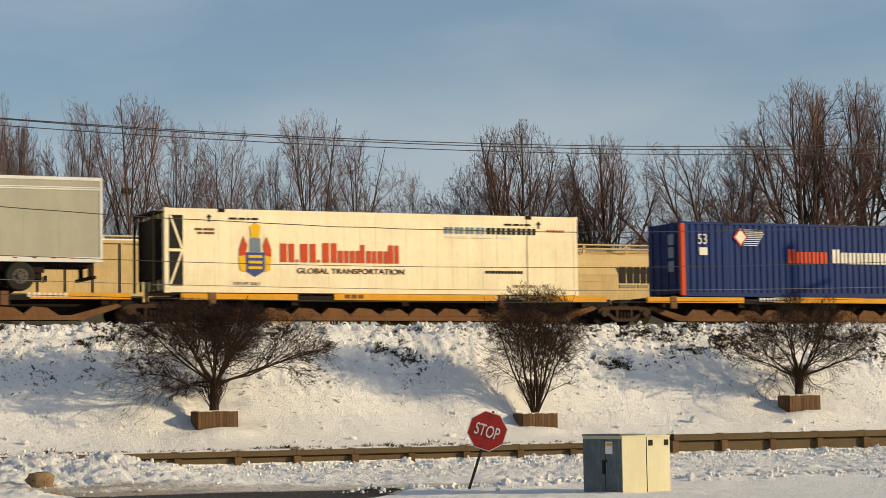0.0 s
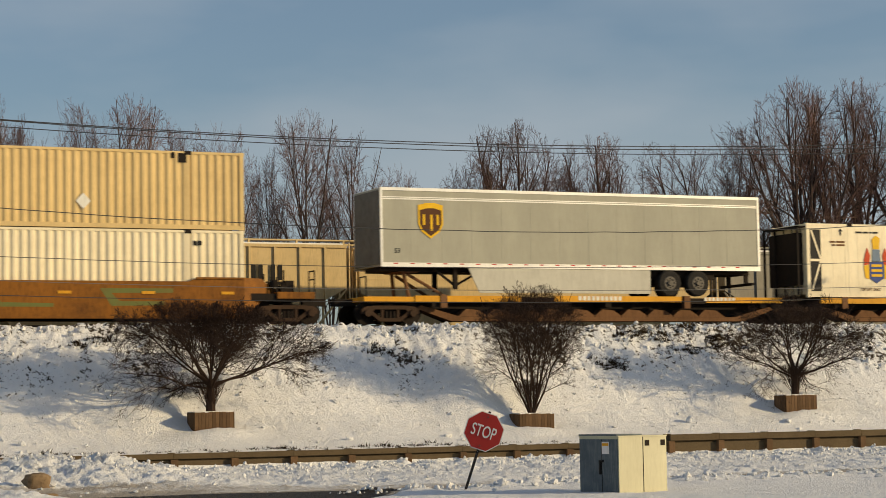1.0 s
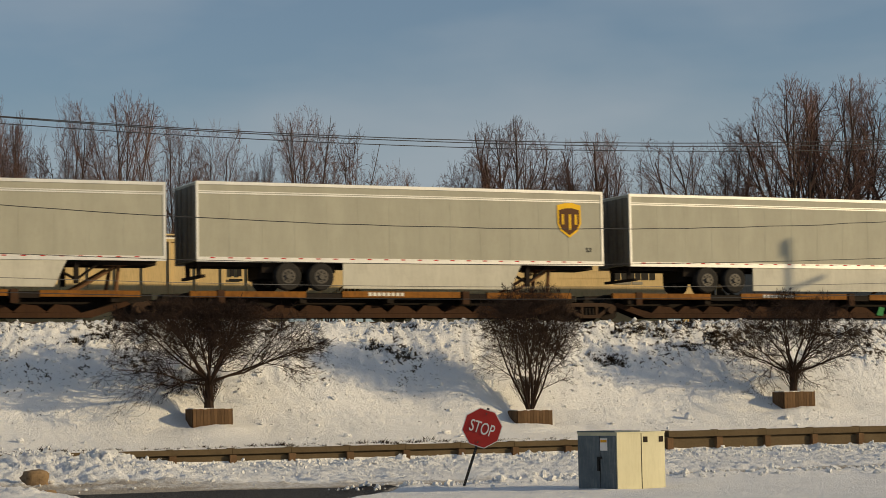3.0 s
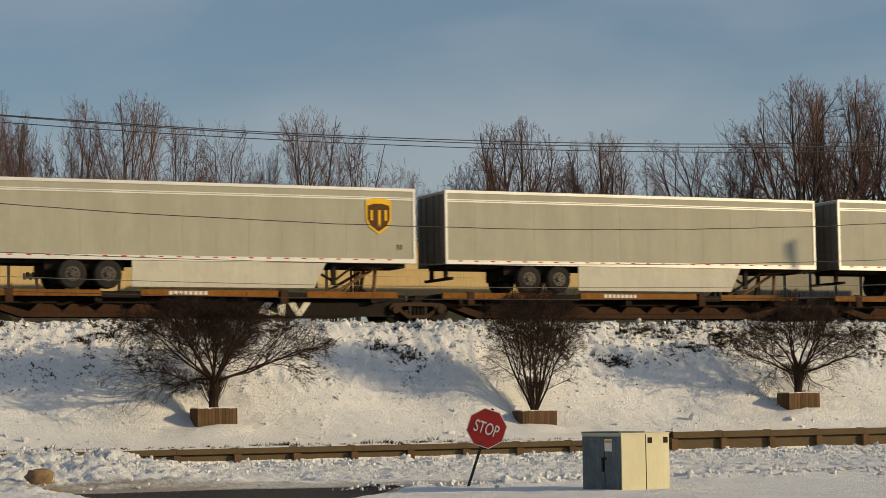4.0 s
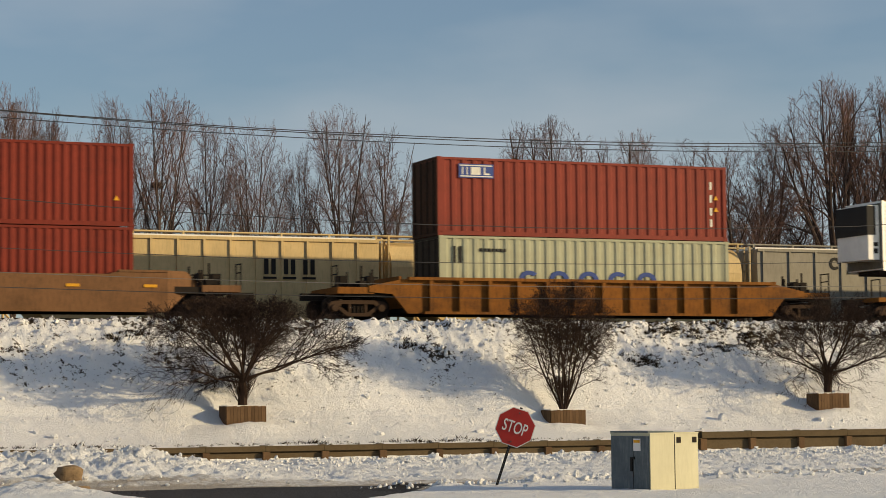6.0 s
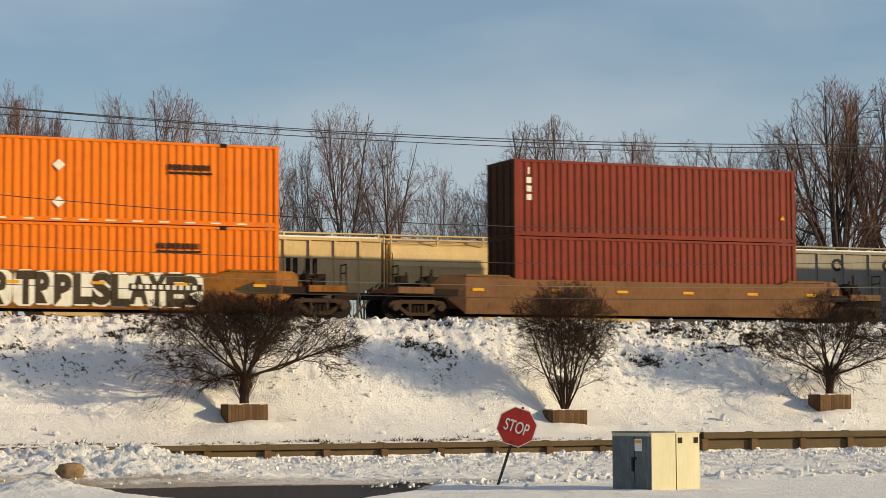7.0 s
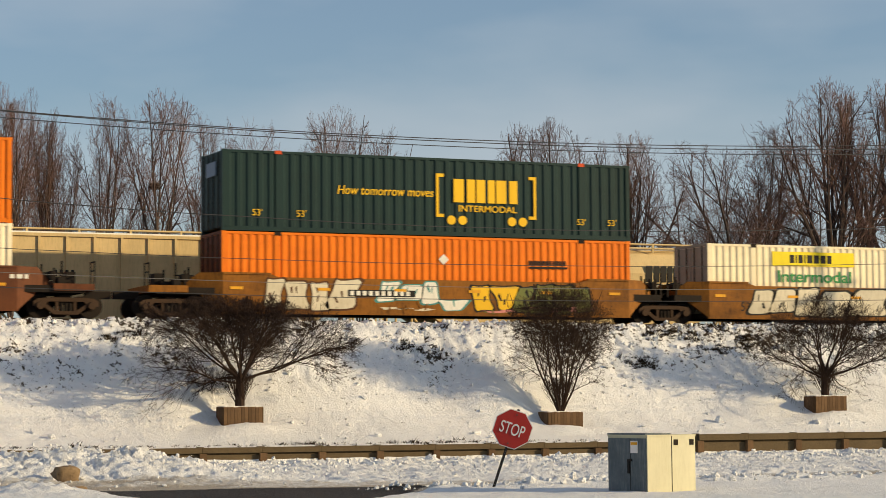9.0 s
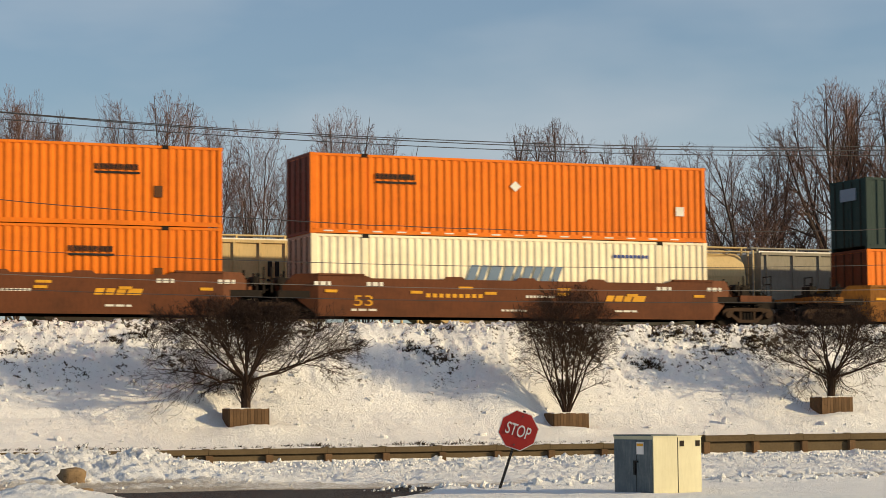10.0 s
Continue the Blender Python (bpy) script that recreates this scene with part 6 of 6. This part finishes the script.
# ---- stop sign, leaning ----
def stop_sign():
    s = thing("stop_sign", "faded red octagonal stop sign on a leaning perforated post", "traffic sign", at=(19.67, -29.11, -5.05))
    bm = bmesh.new()
    box(bm, -0.03, 0.03, -0.02, 0.02, -0.2, 2.1)
    part("post", bm, "black", s, "dark perforated steel post")
    bm = bmesh.new()
    for k in range(28):
        box(bm, -0.008, 0.008, -0.024, -0.0205, -0.05 + k * 0.055, -0.03 + k * 0.055)
    part("post_hole", bm, "palewire", s)
    r = 0.425 / math.cos(math.pi / 8)
    zc = 1.64
    def octo(k):
        return [(k * r * math.cos(math.pi / 8 + i * math.pi / 4), zc + k * r * math.sin(math.pi / 8 + i * math.pi / 4)) for i in range(8)]
    plates("plate", [octo(1.0)], -0.030, -0.024, "signwhite", s, "white-edged octagonal plate")
    face = plates("face", [octo(0.955)], -0.034, -0.030, "signred", s, "faded red reflective face")
    lettering("STOP", "signwhite", face, -0.28, -0.034, zc - 0.135, 0.27, 0.56, bold=0.008)
    boxes("bolt", [(-0.015, 0.015, -0.042, -0.034, zc + k - 0.015, zc + k + 0.015) for k in (-0.33, 0.33)], "rim", face)
    s.matrix_basis = pose(19.60, -29.11, -5.14) @ pose(0, 0, 0, 0, 0, -25) @ pose(0, 0, 0, 3, 18.5, 0)


stop_sign()


# ---- electrical cabinet ----
def cabinet():
    c = thing("utility_cabinet", "khaki electrical cabinet in snow, its shaded side in slate grey", "utility cabinet", at=(21.38, -33.18, -5.11))
    w, d, hh = 1.31, 1.31, 1.43
    c.rotation_euler = (0, 0, radians(CAB_TURN))
    boxes("body", [(0, w, 0, d, -0.1, hh - 0.05)], "boxlit", c)
    boxes("lid", [(-0.01, w + 0.01, -0.012, d + 0.01, hh - 0.05, hh - 0.02)], "boxlit", c)
    boxes("raised_lid", [(-0.015, w * 0.52, 0.05, d + 0.005, hh - 0.018, hh + 0.012)], "boxgrey_shade", c, "slate-grey raised half lid")
    boxes("seam", [(w * 0.5, w * 0.5 + 0.015, -0.006, 0, 0.0, hh - 0.05)], "grime", c)
    boxes("vent", [(k, k + 0.11, -0.012, 0.0, hh - 0.24, hh - 0.12) for k in (w * 0.55, w * 0.92 - 0.05)], "grime", c)
    # left face in slate grey, with its shade put into the colour
    boxes("door", [(-0.025, 0.0, 0.03, d - 0.03, 0.12, hh - 0.09)], "boxgrey_shade", c, "scuffed door, slate grey with its shade put in")
    boxes("door_seam", [(-0.028, -0.0255, d * 0.40, d * 0.415, 0.12, hh - 0.09)], "black", c)
    boxes("base_panel", [(-0.02, 0.0, 0.03, d - 0.03, -0.1, 0.10)], "boxgrey_shade", c)
    boxes("door_handle", [(-0.06, -0.025, d * 0.42, d * 0.46, hh * 0.42, hh * 0.62), (-0.06, -0.025, d * 0.36, d * 0.46, hh * 0.60, hh * 0.63)], "black", c)
    boxes("warning_label", [(-0.03, -0.025, d * 0.22, d * 0.40, hh * 0.72, hh * 0.90)], "signwhite", c)
    boxes("label_bar", [(-0.034, -0.030, d * 0.23, d * 0.39, hh * 0.84, hh * 0.88)], "yellow", c)


CAB_TURN = 11
cabinet()


# ---- overhead wires along the road ----
def wire(x0, z0, x1, z1, x2, z2, r, mat, wobble=0.0, y=-15.0):
    """A hanging cable through three places, carried on to both sides."""
    k = np.polyfit([x0, x1, x2], [z0, z1, z2], 2)
    xs = np.arange(-12, 75, 1.0)
    pts = [Vector((x, y, float(np.polyval(k, x)) + wobble * noise.noise(Vector((x * 0.8, 0, z0))))) for x in xs]
    verts, faces = [], []
    for p in pts:
        for i in range(5):
            a = i * math.tau / 5
            verts.append((p.x, p.y + r * math.cos(a), p.z + r * math.sin(a)))
    for j in range(len(pts) - 1):
        for i in range(5):
            faces.append((j * 5 + i, j * 5 + (i + 1) % 5, j * 5 + 5 + (i + 1) % 5, j * 5 + 5 + i))
    me = bpy.data.meshes.new("overhead_wire")
    me.from_pydata(verts, [], faces)
    me.materials.append(M[mat])
    tagged(new("overhead_wire", me), "thin sagging overhead cable along the road", "cable", "overhead wires")


wire(12.23, 5.03, 25.45, 4.84, 41.38, 5.36, 0.014, "wire")
wire(12.23, 5.00, 25.45, 4.76, 41.38, 5.23, 0.014, "wire", y=-15.05)
wire(12.23, 4.83, 25.45, 4.62, 41.37, 5.06, 0.013, "wire")
wire(12.22, 2.60, 25.41, 2.22, 41.28, 2.66, 0.013, "wire", 0.03)
wire(12.22, 1.27, 25.39, 1.11, 41.24, 1.47, 0.010, "wire", 0.01)
wire(12.22, 0.61, 25.38, 0.44, 41.21, 0.65, 0.009, "palewire")
wire(12.22, 0.21, 25.37, 0.07, 41.19, 0.28, 0.011, "wire")


# ---- the pole that carries the wires; its shadow falls on the passing train ----
def utility_pole(x, y, top):
    p = thing("utility_pole", "tall weathered timber utility pole beside the road", "utility pole", at=(x, y, height(x, y) - 0.3))
    n = top - p.location.z
    bm = bmesh.new()
    tube(bm, (0, 0, 0), (0, 0, n), 0.15, 0.09, n=12)
    part("pole", bm, "timber", p)
    boxes("cross_arm", [(-0.06, 0.06, -1.1, 1.1, n - 2.1, n - 1.95)], "timber", p)
    bm = bmesh.new()
    tube(bm, (-0.22, 0, n - 0.7), (-0.22, 0, n - 0.1), 0.10, n=14)
    part("transformer_can", bm, "skirt", p)


utility_pole(67.91, -15.0, 10.25)


# ---- movement: the whole train rolls past at one speed ----
def motions():
    for ob, u, z in MOVING:
        walk(ob, [(0, pose(u, 0, z)), (10, pose(u + SPEED * 10, 0, z))])


motions()
